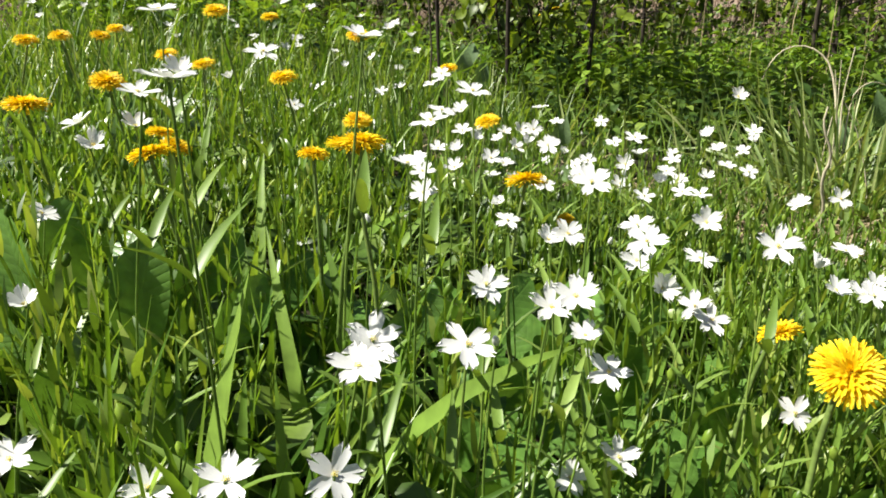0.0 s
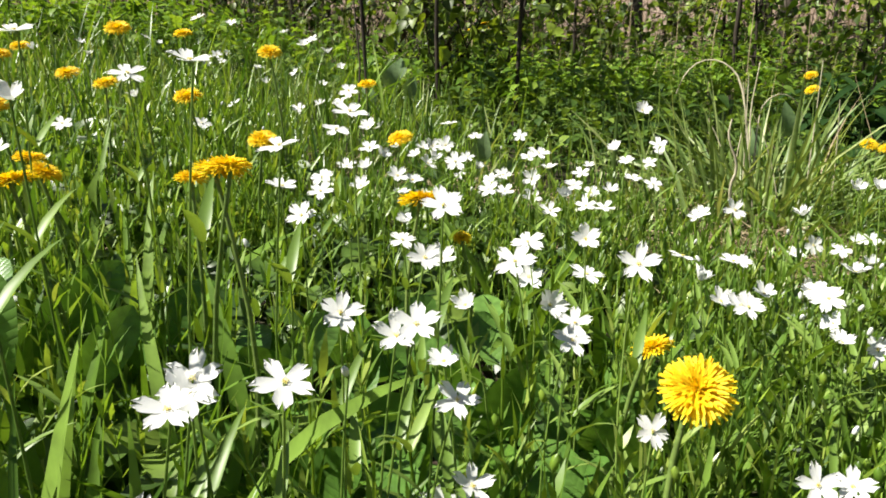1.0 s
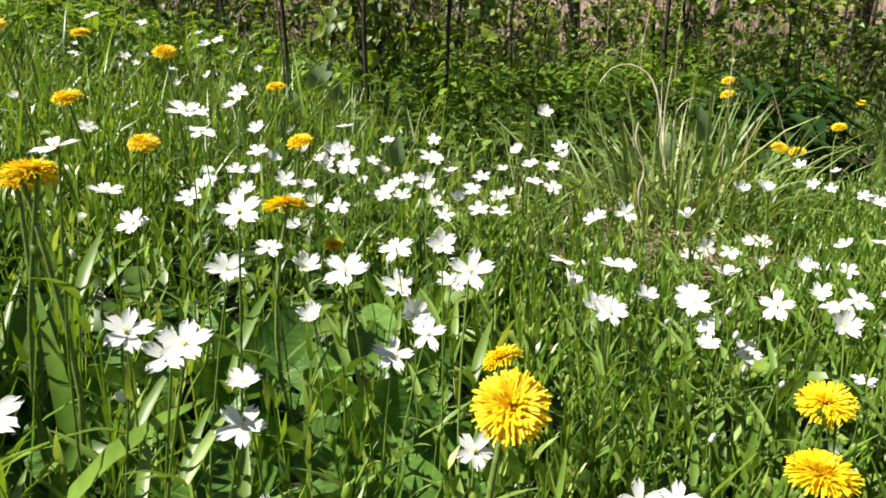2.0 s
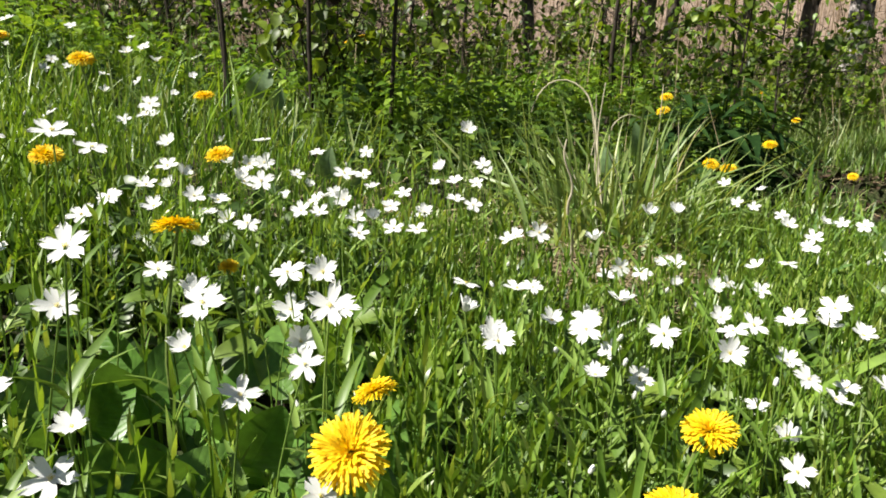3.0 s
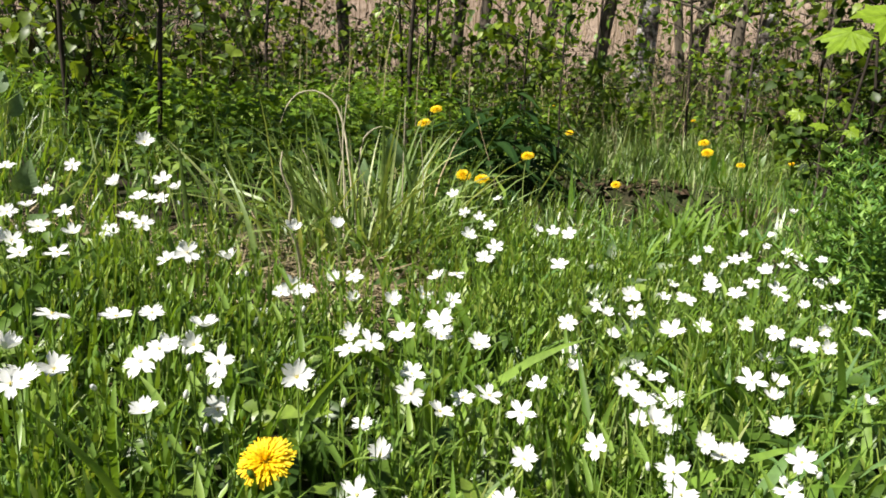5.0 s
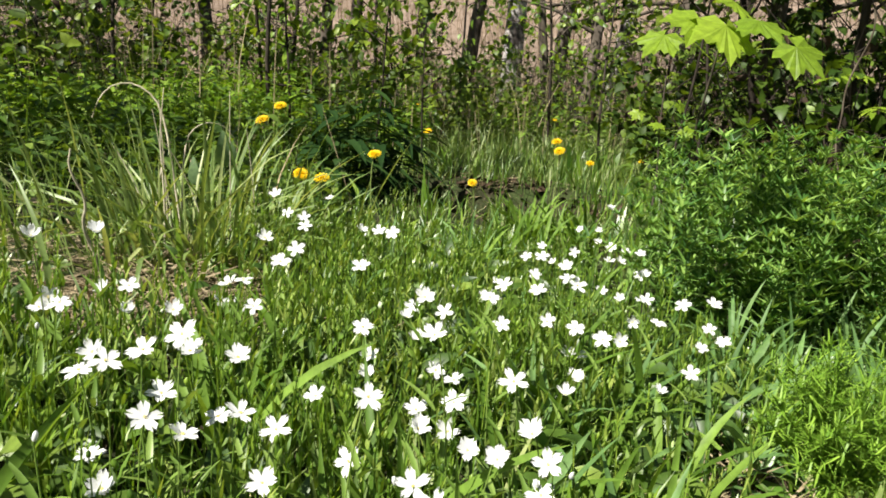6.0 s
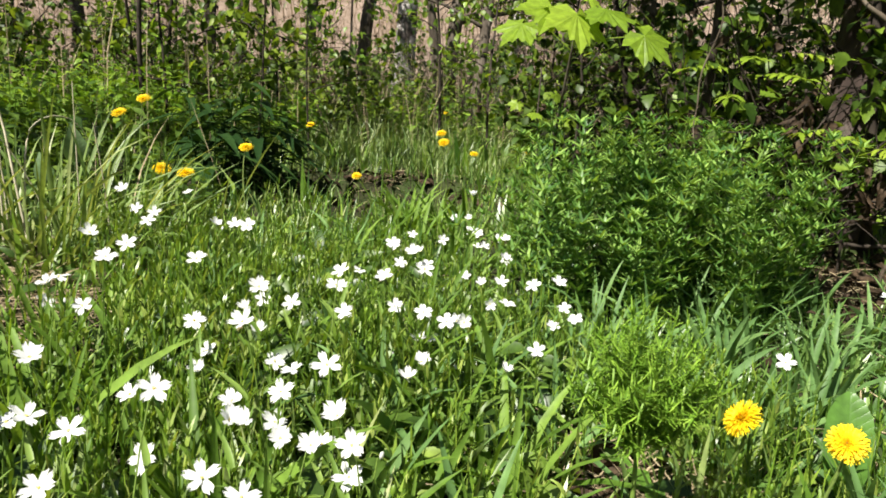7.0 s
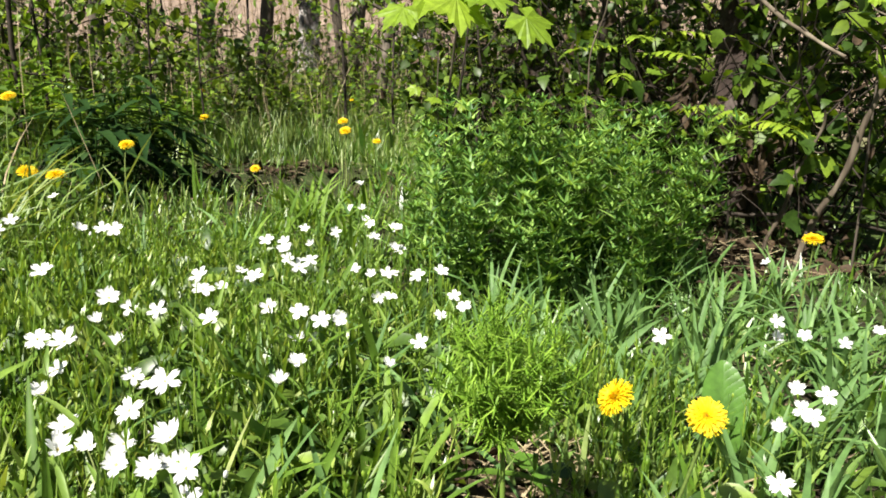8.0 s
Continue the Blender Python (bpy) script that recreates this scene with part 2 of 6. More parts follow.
def joined(pieces):
    V, F, n = [], [], 0
    for v, f in pieces:
        v, f = np.reshape(v, (-1, 3)), np.reshape(f, (-1, 4))
        V.append(v)
        F.append(f + n)
        n += len(v)
    return np.concatenate(V), np.concatenate(F)


def strip_faces(n, rows, cols):
    """Corners of n separate sheets of rows x cols places each."""
    r, c = np.meshgrid(np.arange(rows - 1), np.arange(cols - 1), indexing="ij")
    a = (r * cols + c).ravel()
    one = np.stack([a, a + 1, a + cols + 1, a + cols], -1)
    return (one[None] + (np.arange(n) * rows * cols)[:, None, None]).reshape(-1, 4)


BLADE = ((0, 0.55), (0.25, 0.95), (0.55, 1.0), (0.8, 0.62), (1, 0.06))
LANCE = ((0, 0.45), (0.14, 0.9), (0.34, 1.0), (0.6, 0.74), (0.84, 0.36), (1, 0.04))
STRAP = ((0, 0.45), (0.4, 0.85), (0.85, 1.0), (1, 0.75))


def blades(base, heading, length, width, lean, curl, profile=BLADE, fold=0.0, twist=0.0):
    """Curved leaf blades: lean from upright at the base, bending by curl to the tip (radians). fold gives them a keel."""
    base = np.reshape(base, (-1, 3))
    n = len(base)
    heading, length, width, lean, curl, twist = (np.broadcast_to(np.asarray(q, float), (n,)) for q in (heading, length, width, lean, curl, twist))
    u = np.array([q[0] for q in profile])
    w = np.array([q[1] for q in profile])
    th = lean[:, None] + curl[:, None] * u[None]
    mid = (th[:, 1:] + th[:, :-1]) / 2
    du = np.diff(u)[None] * length[:, None]
    out = np.concatenate([np.zeros((n, 1)), np.cumsum(np.sin(mid) * du, 1)], 1)
    up = np.concatenate([np.zeros((n, 1)), np.cumsum(np.cos(mid) * du, 1)], 1)
    fx, fy = np.cos(heading)[:, None], np.sin(heading)[:, None]
    line = np.stack([base[:, None, 0] + out * fx, base[:, None, 1] + out * fy, base[:, None, 2] + up], -1)
    tw = twist[:, None] * u[None]
    side = np.stack([-fy * np.cos(tw) + fx * np.sin(tw) * np.cos(th), fx * np.cos(tw) + fy * np.sin(tw) * np.cos(th), -np.sin(tw) * np.sin(th)], -1)
    half = (width[:, None] / 2 * w[None])[..., None]
    left, right = line - side * half, line + side * half
    if fold:
        nrm = np.stack([-np.cos(th) * fx, -np.cos(th) * fy, np.sin(th)], -1)
        V = np.stack([left + nrm * half * fold, line, right + nrm * half * fold], 2)
        return V.reshape(-1, 3), strip_faces(n, len(u), 3)
    return np.stack([left, right], 2).reshape(-1, 3), strip_faces(n, len(u), 2)


REED_SHAPE = ((0, 0.7), (0.5, 1.0), (1, 0.06))


def tube(path, radii, sides=6):
    path = np.asarray(path, float)
    radii = np.broadcast_to(np.asarray(radii, float), (len(path),))
    t = np.gradient(path, axis=0)
    t /= np.linalg.norm(t, axis=1)[:, None] + 1e-12
    ref = np.where(np.abs(t[:, 2:3]) > 0.9, np.array([[1.0, 0, 0]]), np.array([[0, 0, 1.0]]))
    a = np.cross(t, ref)
    a /= np.linalg.norm(a, axis=1)[:, None]
    b = np.cross(t, a)
    ang = np.linspace(0, 2 * math.pi, sides, endpoint=False)
    ring = a[:, None] * np.cos(ang)[None, :, None] + b[:, None] * np.sin(ang)[None, :, None]
    V = (path[:, None] + ring * radii[:, None, None]).reshape(-1, 3)
    F = []
    for r in range(len(path) - 1):
        for s in range(sides):
            F.append((r * sides + s, r * sides + (s + 1) % sides, (r + 1) * sides + (s + 1) % sides, (r + 1) * sides + s))
    return V, np.array(F)


def ball(centre, r, stretch=1.0, rows=5, cols=6):
    """A small rounded body, longer by stretch along z."""
    ph = np.linspace(0.02, math.pi - 0.02, rows)
    path = np.stack([np.zeros(rows), np.zeros(rows), -np.cos(ph) * r * stretch], -1) + np.asarray(centre)
    return tube(path, np.sin(ph) * r, cols)


def leaf_sheet(length, width, profile, fold=0.25, droop=0.3, wave=0.0):
    """One leaf along +y, face up, with a keel and a drooping tip."""
    V = []
    for k, (u, w) in enumerate(profile):
        h = width / 2 * w
        y, z = length * u, -droop * length * u * u
        V += [(-h, y, z + fold * h + wave * h * (k % 2)), (0, y, z), (h, y, z + fold * h + wave * h * ((k + 1) % 2))]
    return np.array(V), strip_faces(1, len(profile), 3)


OVATE = ((0, 0.08), (0.12, 0.7), (0.35, 1.0), (0.65, 0.72), (0.88, 0.28), (1, 0.03))
HEART = ((-0.12, 0.45), (0.05, 0.85), (0.25, 1.0), (0.5, 0.82), (0.78, 0.42), (1, 0.03))
TOOTHED = ((0, 0.06), (0.12, 0.55), (0.17, 0.5), (0.34, 0.92), (0.40, 0.74), (0.56, 1.0), (0.62, 0.66), (0.80, 0.62), (0.86, 0.3), (1, 0.03))
RUNCINATE = ((0, 0.10), (0.15, 0.16), (0.24, 0.55), (0.28, 0.2), (0.42, 0.75), (0.47, 0.28), (0.62, 0.95), (0.68, 0.4), (0.85, 0.9), (1, 0.05))


def maple_sheet(size):
    """A five-lobed leaf along +y as a fan of quads about its vein lines."""
    tips = [(-158, 0.42), (-128, 0.58), (-108, 0.76), (-98, 0.62), (-84, 0.58), (-74, 0.74), (-66, 0.74), (-52, 1.0), (-44, 0.80), (-36, 0.80), (-26, 0.62), (-16, 0.86), (-10, 0.84), (0, 1.12),
            (10, 0.84), (16, 0.86), (26, 0.62), (36, 0.80), (44, 0.80), (52, 1.0), (66, 0.74), (74, 0.74), (84, 0.58), (98, 0.62), (108, 0.76), (128, 0.58), (158, 0.42)]
    V = [(0, 0, 0)]
    for deg, r in tips:
        a = radians(deg)
        V.append((math.sin(a) * r * size * 0.62, math.cos(a) * r * size * 0.62, -0.20 * size * r * r + 0.03 * size * math.cos(7 * a)))
    F = [(0, k + 1, k, k) for k in range(1, len(tips))]
    me = bpy.data.meshes.new("maple_leaf")
    me.from_pydata(V, [], [(0, b, a) for _, b, a, _ in F])
    return me


def aim(origins, along, face, scale, sheet):
    """Copies of a sheet (places, corners) laid at origins, its +y along and its +z towards face."""
    V, F = sheet
    y = along / (np.linalg.norm(along, axis=1)[:, None] + 1e-9)
    x = np.cross(y, face)
    x /= np.linalg.norm(x, axis=1)[:, None] + 1e-9
    z = np.cross(x, y)
    s = np.broadcast_to(np.asarray(scale, float), (len(origins),))[:, None, None]
    P = origins[:, None] + s * (V[None, :, 0:1] * x[:, None] + V[None, :, 1:2] * y[:, None] + V[None, :, 2:3] * z[:, None])
    G = F[None] + (np.arange(len(origins)) * len(V))[:, None, None]
    return P.reshape(-1, 3), G.reshape(-1, 4)


def around(n):
    """Random unit directions."""
    v = rng.normal(size=(n, 3))
    return v / np.linalg.norm(v, axis=1)[:, None]


def thing(name, place, label, category, group="", kind=""):
    ob = new(name)
    ob.location = place
    ob.empty_display_size = 0.02
    return tagged(ob, label, category, group, kind)


def part(name, mesh, material, parent, label="", m=None, kind=""):
    """One mesh object under a thing or a part; m is its pose in the parent's space."""
    if not mesh.materials:
        mesh.materials.append(material)
    ob = new(name, mesh)
    ob.parent = parent
    if m is not None:
        ob.matrix_basis = m
    return tagged(ob, label, kind=kind)


def under(piece, name, mesh, material, label="", m=None, kind=""):
    """A sub-part under a part; m is its pose in the thing's space."""
    m = Matrix() if m is None else m
    return part(name, mesh, material, piece, label, piece.matrix_basis.inverted() @ m, kind)


def stuff(name, pieces, material, label, category):
    V, F = joined(pieces)
    me = quads(name, V, F)
    me.materials.append(material)
    return tagged(new(name, me), label, category, kind="stuff")


# ---- ground ----


def height(x, y):
    """The lie of the land: it falls gently to the east, rises to the north, and ends in a dry bank."""
    x, y = np.asarray(x, float), np.asarray(y, float)
    z = 0.0 - 0.14 * 1.3 * np.tanh(x / 1.3) + 0.08 * 4 * np.tanh(y / 4)
    z = z + 0.012 * np.sin(3.1 * x + 1.0) * np.cos(2.7 * y) + 0.006 * np.sin(9.3 * x + 4.1 * y) + 0.004 * np.cos(17 * y - 6 * x)
    across, away = 0.8 * (x - 2.36) - 0.6 * (y - 2.60), 0.6 * (x - 2.36) + 0.8 * (y - 2.60)
    z = z - 0.44 * np.exp(-((across / 0.38) ** 8 + (away / 0.38) ** 8))
    r = np.hypot(x, y)
    s = np.clip((r - 9.0) / 11.0, 0, 1)
    return z + 3.3 * s * s * (3 - 2 * s) + 0.15 * s * np.sin(0.6 * x) * np.cos(0.5 * y)


def on_ground(x, y):
    return np.stack([x, y, height(x, y)], -1)


def build_ground():
    k = np.linspace(-1, 1, 561)
    g = 0.55 * np.sinh(k * 6.6)
    X, Y = np.meshgrid(g + 0.6, g + 0.9)
    me = quads("ground", on_ground(X.ravel(), Y.ravel()), strip_faces(1, len(g), len(g)))
    me.materials.append(SOIL)
    tagged(new("ground", me), "dark meadow soil with straw litter, rising to a dry bank", "ground", kind="structure")


build_ground()

# flower heads, from west to east (metres)
WORTS_A = [
    (-0.857, 2.925, 0.490), (-0.655, 1.878, 0.416), (-0.602, 3.024, 0.479), (-0.362, 2.068, 0.503), (-0.335, 1.073, 0.306),
    (-0.314, 1.269, 0.335), (-0.310, 2.123, 0.390), (-0.272, 1.481, 0.470), (-0.239, 1.874, 0.350), (-0.231, 2.096, 0.480),
    (-0.221, 0.597, 0.256), (-0.209, 1.451, 0.318), (-0.193, 1.202, 0.298), (-0.187, 0.599, 0.320), (-0.155, 0.558, 0.310),
    (-0.155, 0.616, 0.317), (-0.143, 0.453, 0.240), (-0.137, 0.631, 0.397), (-0.127, 2.053, 0.347), (-0.107, 0.378, 0.198),
    (-0.095, 1.471, 0.309), (-0.082, 1.591, 0.437), (-0.076, 1.445, 0.421), (-0.071, 1.591, 0.312), (-0.067, 0.492, 0.356),
    (-0.062, 0.624, 0.369), (-0.060, 0.430, 0.349), (-0.041, 0.365, 0.196), (-0.039, 1.492, 0.409), (-0.020, 0.372, 0.357),
]
WORTS_B = [
    (0.014, 0.983, 0.248), (0.022, 1.141, 0.334), (0.034, 0.830, 0.255), (0.037, 0.445, 0.374), (0.037, 1.052, 0.252),
    (0.039, 1.086, 0.348), (0.041, 0.605, 0.295), (0.043, 0.330, 0.228), (0.047, 0.358, 0.255), (0.049, 0.373, 0.254),
    (0.050, 0.377, 0.258), (0.050, 1.604, 0.265), (0.051, 0.618, 0.272), (0.054, 0.811, 0.318), (0.062, 0.978, 0.238),
    (0.062, 1.060, 0.249), (0.065, 0.484, 0.334), (0.068, 1.044, 0.303), (0.070, 1.022, 0.279), (0.084, 1.034, 0.268),
    (0.085, 0.638, 0.343), (0.087, 0.362, 0.263), (0.091, 1.380, 0.244), (0.095, 0.462, 0.254), (0.106, 0.977, 0.250),
    (0.109, 1.052, 0.216), (0.115, 0.960, 0.196), (0.118, 0.742, 0.225), (0.124, 0.424, 0.256), (0.124, 1.032, 0.236),
]
WORTS_C = [
    (0.124, 1.335, 0.236), (0.133, 0.414, 0.265), (0.137, 0.479, 0.277), (0.138, 1.002, 0.218), (0.139, 1.415, 0.240),
    (0.144, 0.466, 0.142), (0.144, 1.124, 0.247), (0.146, 0.458, 0.229), (0.146, 0.470, 0.306), (0.151, 0.420, 0.227),
    (0.151, 1.016, 0.264), (0.151, 1.134, 0.270), (0.152, 0.708, 0.216), (0.158, 0.417, 0.185), (0.166, 0.595, 0.212),
    (0.168, 0.935, 0.226), (0.170, 1.149, 0.270), (0.174, 1.084, 0.305), (0.178, 1.009, 0.263), (0.190, 0.528, 0.262),
    (0.195, 1.181, 0.215), (0.209, 1.248, 0.242), (0.214, 0.475, 0.233), (0.223, 1.029, 0.224), (0.224, 0.698, 0.233),
    (0.226, 0.699, 0.202), (0.226, 1.253, 0.223), (0.235, 0.648, 0.194), (0.237, 1.450, 0.258), (0.239, 1.198, 0.212),
]
WORTS_D = [
    (0.240, 0.583, 0.203), (0.245, 1.038, 0.220), (0.251, 0.449, 0.194), (0.252, 0.613, 0.255), (0.254, 1.225, 0.212),
    (0.256, 0.505, 0.266), (0.265, 0.658, 0.216), (0.267, 1.252, 0.212), (0.274, 0.958, 0.279), (0.275, 1.003, 0.241),
    (0.290, 0.956, 0.210), (0.293, 1.115, 0.198), (0.308, 0.961, 0.226), (0.311, 1.274, 0.240), (0.314, 1.103, 0.242),
    (0.322, 0.421, 0.180), (0.328, 1.503, 0.254), (0.329, 0.937, 0.219), (0.334, 1.031, 0.229), (0.341, 0.424, 0.177),
    (0.356, 1.086, 0.238), (0.359, 0.666, 0.208), (0.359, 0.965, 0.212), (0.371, 0.605, 0.206), (0.372, 0.991, 0.228),
    (0.374, 0.622, 0.201), (0.377, 0.752, 0.206), (0.385, 0.681, 0.185), (0.398, 1.194, 0.192), (0.413, 1.124, 0.266),
]
WORTS_E = [
    (0.424, 0.749, 0.201), (0.425, 1.076, 0.232), (0.439, 1.159, 0.245), (0.443, 1.045, 0.228), (0.444, 0.629, 0.204),
    (0.445, 0.606, 0.177), (0.448, 1.126, 0.320), (0.451, 0.790, 0.190), (0.452, 1.437, 0.203), (0.456, 0.662, 0.200),
    (0.463, 0.762, 0.165), (0.466, 1.135, 0.245), (0.467, 0.949, 0.203), (0.468, 1.107, 0.274), (0.482, 0.971, 0.202),
    (0.483, 0.719, 0.181), (0.487, 0.893, 0.222), (0.487, 1.146, 0.257), (0.488, 0.668, 0.213), (0.493, 0.604, 0.208),
    (0.494, 0.637, 0.159), (0.502, 0.710, 0.154), (0.521, 0.814, 0.231), (0.545, 0.601, 0.192), (0.577, 0.554, 0.121),
    (0.582, 0.468, 0.156), (0.586, 0.835, 0.254), (0.592, 0.947, 0.157), (0.600, 0.923, 0.173), (0.608, 0.881, 0.178),
]
WORTS_F = [
    (0.609, 0.697, 0.173), (0.610, 0.652, 0.123), (0.614, 0.616, 0.113), (0.623, 0.740, 0.171), (0.628, 0.697, 0.178),
    (0.644, 0.884, 0.246), (0.647, 0.643, 0.149), (0.652, 0.918, 0.177), (0.653, 0.680, 0.189), (0.669, 0.700, 0.142),
    (0.673, 0.640, 0.131), (0.678, 0.930, 0.147), (0.679, 0.664, 0.203), (0.679, 0.938, 0.175), (0.680, 0.529, 0.109),
    (0.688, 0.679, 0.183), (0.707, 0.668, 0.127), (0.708, 0.556, 0.125), (0.716, 0.635, 0.142), (0.722, 0.916, 0.148),
    (0.728, 0.683, 0.170), (0.739, 0.618, 0.131), (0.773, 0.527, 0.188), (0.774, 0.557, 0.125), (0.788, 0.486, 0.138),
    (0.790, 0.880, 0.186), (0.790, 0.939, 0.167), (0.799, 1.010, 0.125), (0.806, 0.701, 0.114), (0.828, 0.517, 0.095),
]
WORTS_G = [
    (0.834, 0.986, 0.121), (0.841, 0.960, 0.216), (0.845, 0.577, 0.127), (0.847, 0.921, 0.194), (0.859, 0.581, 0.205),
    (0.860, 0.606, 0.129), (0.872, 0.542, 0.118), (0.881, 0.960, 0.200), (0.886, 0.463, 0.141), (0.886, 0.482, 0.156),
    (0.889, 0.525, 0.114), (0.890, 0.472, 0.111), (0.890, 0.644, 0.089), (0.890, 0.760, 0.099), (0.904, 0.806, 0.139),
    (0.910, 0.538, 0.172), (0.912, 0.632, 0.086), (0.923, 0.641, 0.110), (0.926, 0.828, 0.094), (0.929, 0.576, 0.082),
    (0.940, 0.890, 0.188), (0.963, 0.770, 0.177), (0.965, 0.811, 0.142), (0.965, 1.147, 0.195), (0.976, 0.760, 0.092),
    (0.983, 0.731, 0.089), (0.989, 1.356, 0.218), (0.992, 0.829, 0.107), (1.004, 1.333, 0.185), (1.029, 1.319, 0.179),
]
WORTS_H = [
    (1.038, 0.723, 0.196), (1.058, 0.875, 0.120), (1.063, 0.755, 0.137), (1.065, 0.974, 0.100), (1.090, 0.818, 0.152),
    (1.093, 0.667, 0.077), (1.096, 1.215, 0.169), (1.128, 1.160, 0.174), (1.129, 1.212, 0.168), (1.140, 0.784, 0.165),
    (1.141, 0.703, 0.075), (1.146, 1.475, 0.189), (1.150, 0.772, 0.126), (1.170, 0.693, 0.124), (1.181, 0.752, 0.119),
    (1.186, 0.784, 0.191), (1.187, 0.769, 0.077), (1.191, 0.684, 0.121), (1.196, 0.772, 0.170), (1.206, 0.858, 0.191),
    (1.212, 0.773, 0.072), (1.217, 1.003, 0.094), (1.248, 0.662, 0.053), (1.288, 0.806, 0.075), (1.292, 1.071, 0.095),
    (1.298, 0.658, 0.072), (1.314, 0.732, 0.115), (1.337, 0.942, 0.128), (1.352, 0.230, 0.026), (1.373, 0.691, 0.147),
]
WORTS_I = [
    (1.384, 0.749, 0.129), (1.394, 0.824, 0.117), (1.399, 0.851, 0.072), (1.405, 1.103, 0.091), (1.418, 0.734, 0.063),
    (1.470, 0.993, 0.080), (1.471, 0.949, 0.077), (1.478, 0.273, 0.024), (1.480, 1.221, 0.096), (1.483, 0.744, 0.061),
    (1.506, 1.168, 0.092), (1.512, 0.432, 0.083), (1.515, 0.937, 0.118), (1.516, 0.795, 0.063), (1.519, 0.943, 0.074),
    (1.536, 1.052, 0.219), (1.547, 0.254, 0.018), (1.551, 1.030, 0.121), (1.561, 0.270, 0.019), (1.586, 1.301, 0.098),
    (1.599, 1.209, 0.101), (1.616, 0.294, 0.020), (1.623, 1.125, 0.127), (1.633, 0.261, 0.017), (1.644, 1.064, 0.123),
    (1.651, 1.067, 0.078), (1.670, 1.171, 0.085), (1.706, 1.245, 0.134), (1.770, 1.309, 0.092), (1.773, 1.221, 0.086),
]
WORTS_J = [
    (1.779, 0.374, 0.055), (1.802, 0.377, 0.021), (1.826, 1.431, 0.100), (1.871, 0.356, 0.016), (1.877, 0.300, 0.012),
    (2.006, 0.279, 0.007), (2.317, 0.567, 0.025),
]
WORTS_NEAR = [(0.006, 0.329, 0.225)]
WORTS = WORTS_NEAR + WORTS_A + WORTS_B + WORTS_C + WORTS_D + WORTS_E + WORTS_F + WORTS_G + WORTS_H + WORTS_I + WORTS_J
DANDELIONS_A = [
    (-0.692, 1.656, 0.428), (-0.650, 1.372, 0.404), (-0.630, 1.243, 0.392), (-0.624, 1.461, 0.407), (-0.423, 1.287, 0.373),
    (-0.349, 0.950, 0.339), (-0.347, 1.627, 0.452), (-0.340, 1.229, 0.358), (-0.333, 0.768, 0.322), (-0.319, 1.242, 0.438),
    (-0.192, 1.144, 0.341), (-0.169, 0.686, 0.307), (-0.151, 0.627, 0.297), (-0.151, 0.671, 0.298),
    (-0.115, 1.340, 0.407), (-0.068, 1.040, 0.290), (-0.039, 0.666, 0.294), (0.004, 0.587, 0.309), (0.016, 0.568, 0.315),
    (0.030, 1.543, 0.353), (0.104, 1.193, 0.278), (0.134, 0.744, 0.262), (0.172, 0.755, 0.226), (0.264, 0.430, 0.228),
    (0.282, 0.545, 0.202), (0.348, 3.340, 0.561), (0.402, 3.158, 0.578), (0.422, 0.440, 0.179), (0.440, 3.338, 0.588),
]
DANDELIONS_B = [
    (0.520, 0.575, 0.147), (1.160, 1.973, 0.336), (1.186, 1.746, 0.215), (1.251, 1.775, 0.202), (1.280, 0.278, 0.107),
    (1.309, 2.258, 0.373), (1.324, 0.391, 0.075), (1.507, 1.993, 0.248), (2.210, 2.866, 0.290), (2.232, 2.520, 0.096),
    (2.243, 0.457, 0.107), (2.683, 2.503, 0.236), (2.780, 2.403, 0.191), (2.759, 2.612, 0.272), (2.930, 4.210, 0.408),
    (2.960, 1.057, 0.100), (3.946, 3.156, 0.140), (3.982, 2.804, 0.120), (4.349, 4.466, 0.357),
]
DANDELIONS = DANDELIONS_A + DANDELIONS_B

# ---- flowers ----
GLADE = Vector((0.5, -0.25, 0))      # the open middle of the glade, to which most flowers lean


def facing(spread, tilt, x, y):
    """A flower's axis: up, inclined to the open glade, with chance."""
    v = Vector((0, 0, 1)) + (GLADE - Vector((x, y, 0))).normalized() * tilt + Vector((SUN_DIR.x, SUN_DIR.y, 0)) * tilt * 0.5 + Vector(rng.normal(0, spread, 3))
    return v.normalized()


def petal_mesh(notch, cup, wide, name):
    """A white wedge-shaped petal split into two rounded lobes, along +y, 1 long; notch is where the split begins."""
    cols = (-1.0, -0.52, -0.02, 0.02, 0.52, 1.0)
    rows = ((0.04, 0.40), (0.22, 0.66), (0.42, 0.86), (0.60, 0.97), (0.76, 1.0), (0.88, 0.92), (0.96, 0.74), (1.0, 0.52))
    V = []
    for u, w in rows:
        for c in cols:
            half = w * wide
            gap = 0.0 if u < notch else (u - notch) * 0.09
            inner = max(abs(c) * half, gap) if abs(c) < 0.1 else abs(c) * half + gap * 0.25
            tip = -0.20 * (2 * (abs(c) - 0.52)) ** 2 * max(0.0, (u - 0.6) / 0.4)
            V.append((math.copysign(inner, c), u + tip, cup * u * u + 0.12 * half * abs(c) - 0.025 * math.sin(14 * inner)))
    F = strip_faces(1, len(rows), len(cols))
    keep = [f for f in F if not (f[0] % 6 == 2 and rows[f[0] // 6][0] >= notch - 0.02)]
    return quads(name, np.array(V), np.array(keep))


PETALS = [petal_mesh(0.75, 0.08, 0.27, "petal"), petal_mesh(0.62, 0.02, 0.295, "petal"), petal_mesh(0.75, 0.16, 0.25, "petal")]


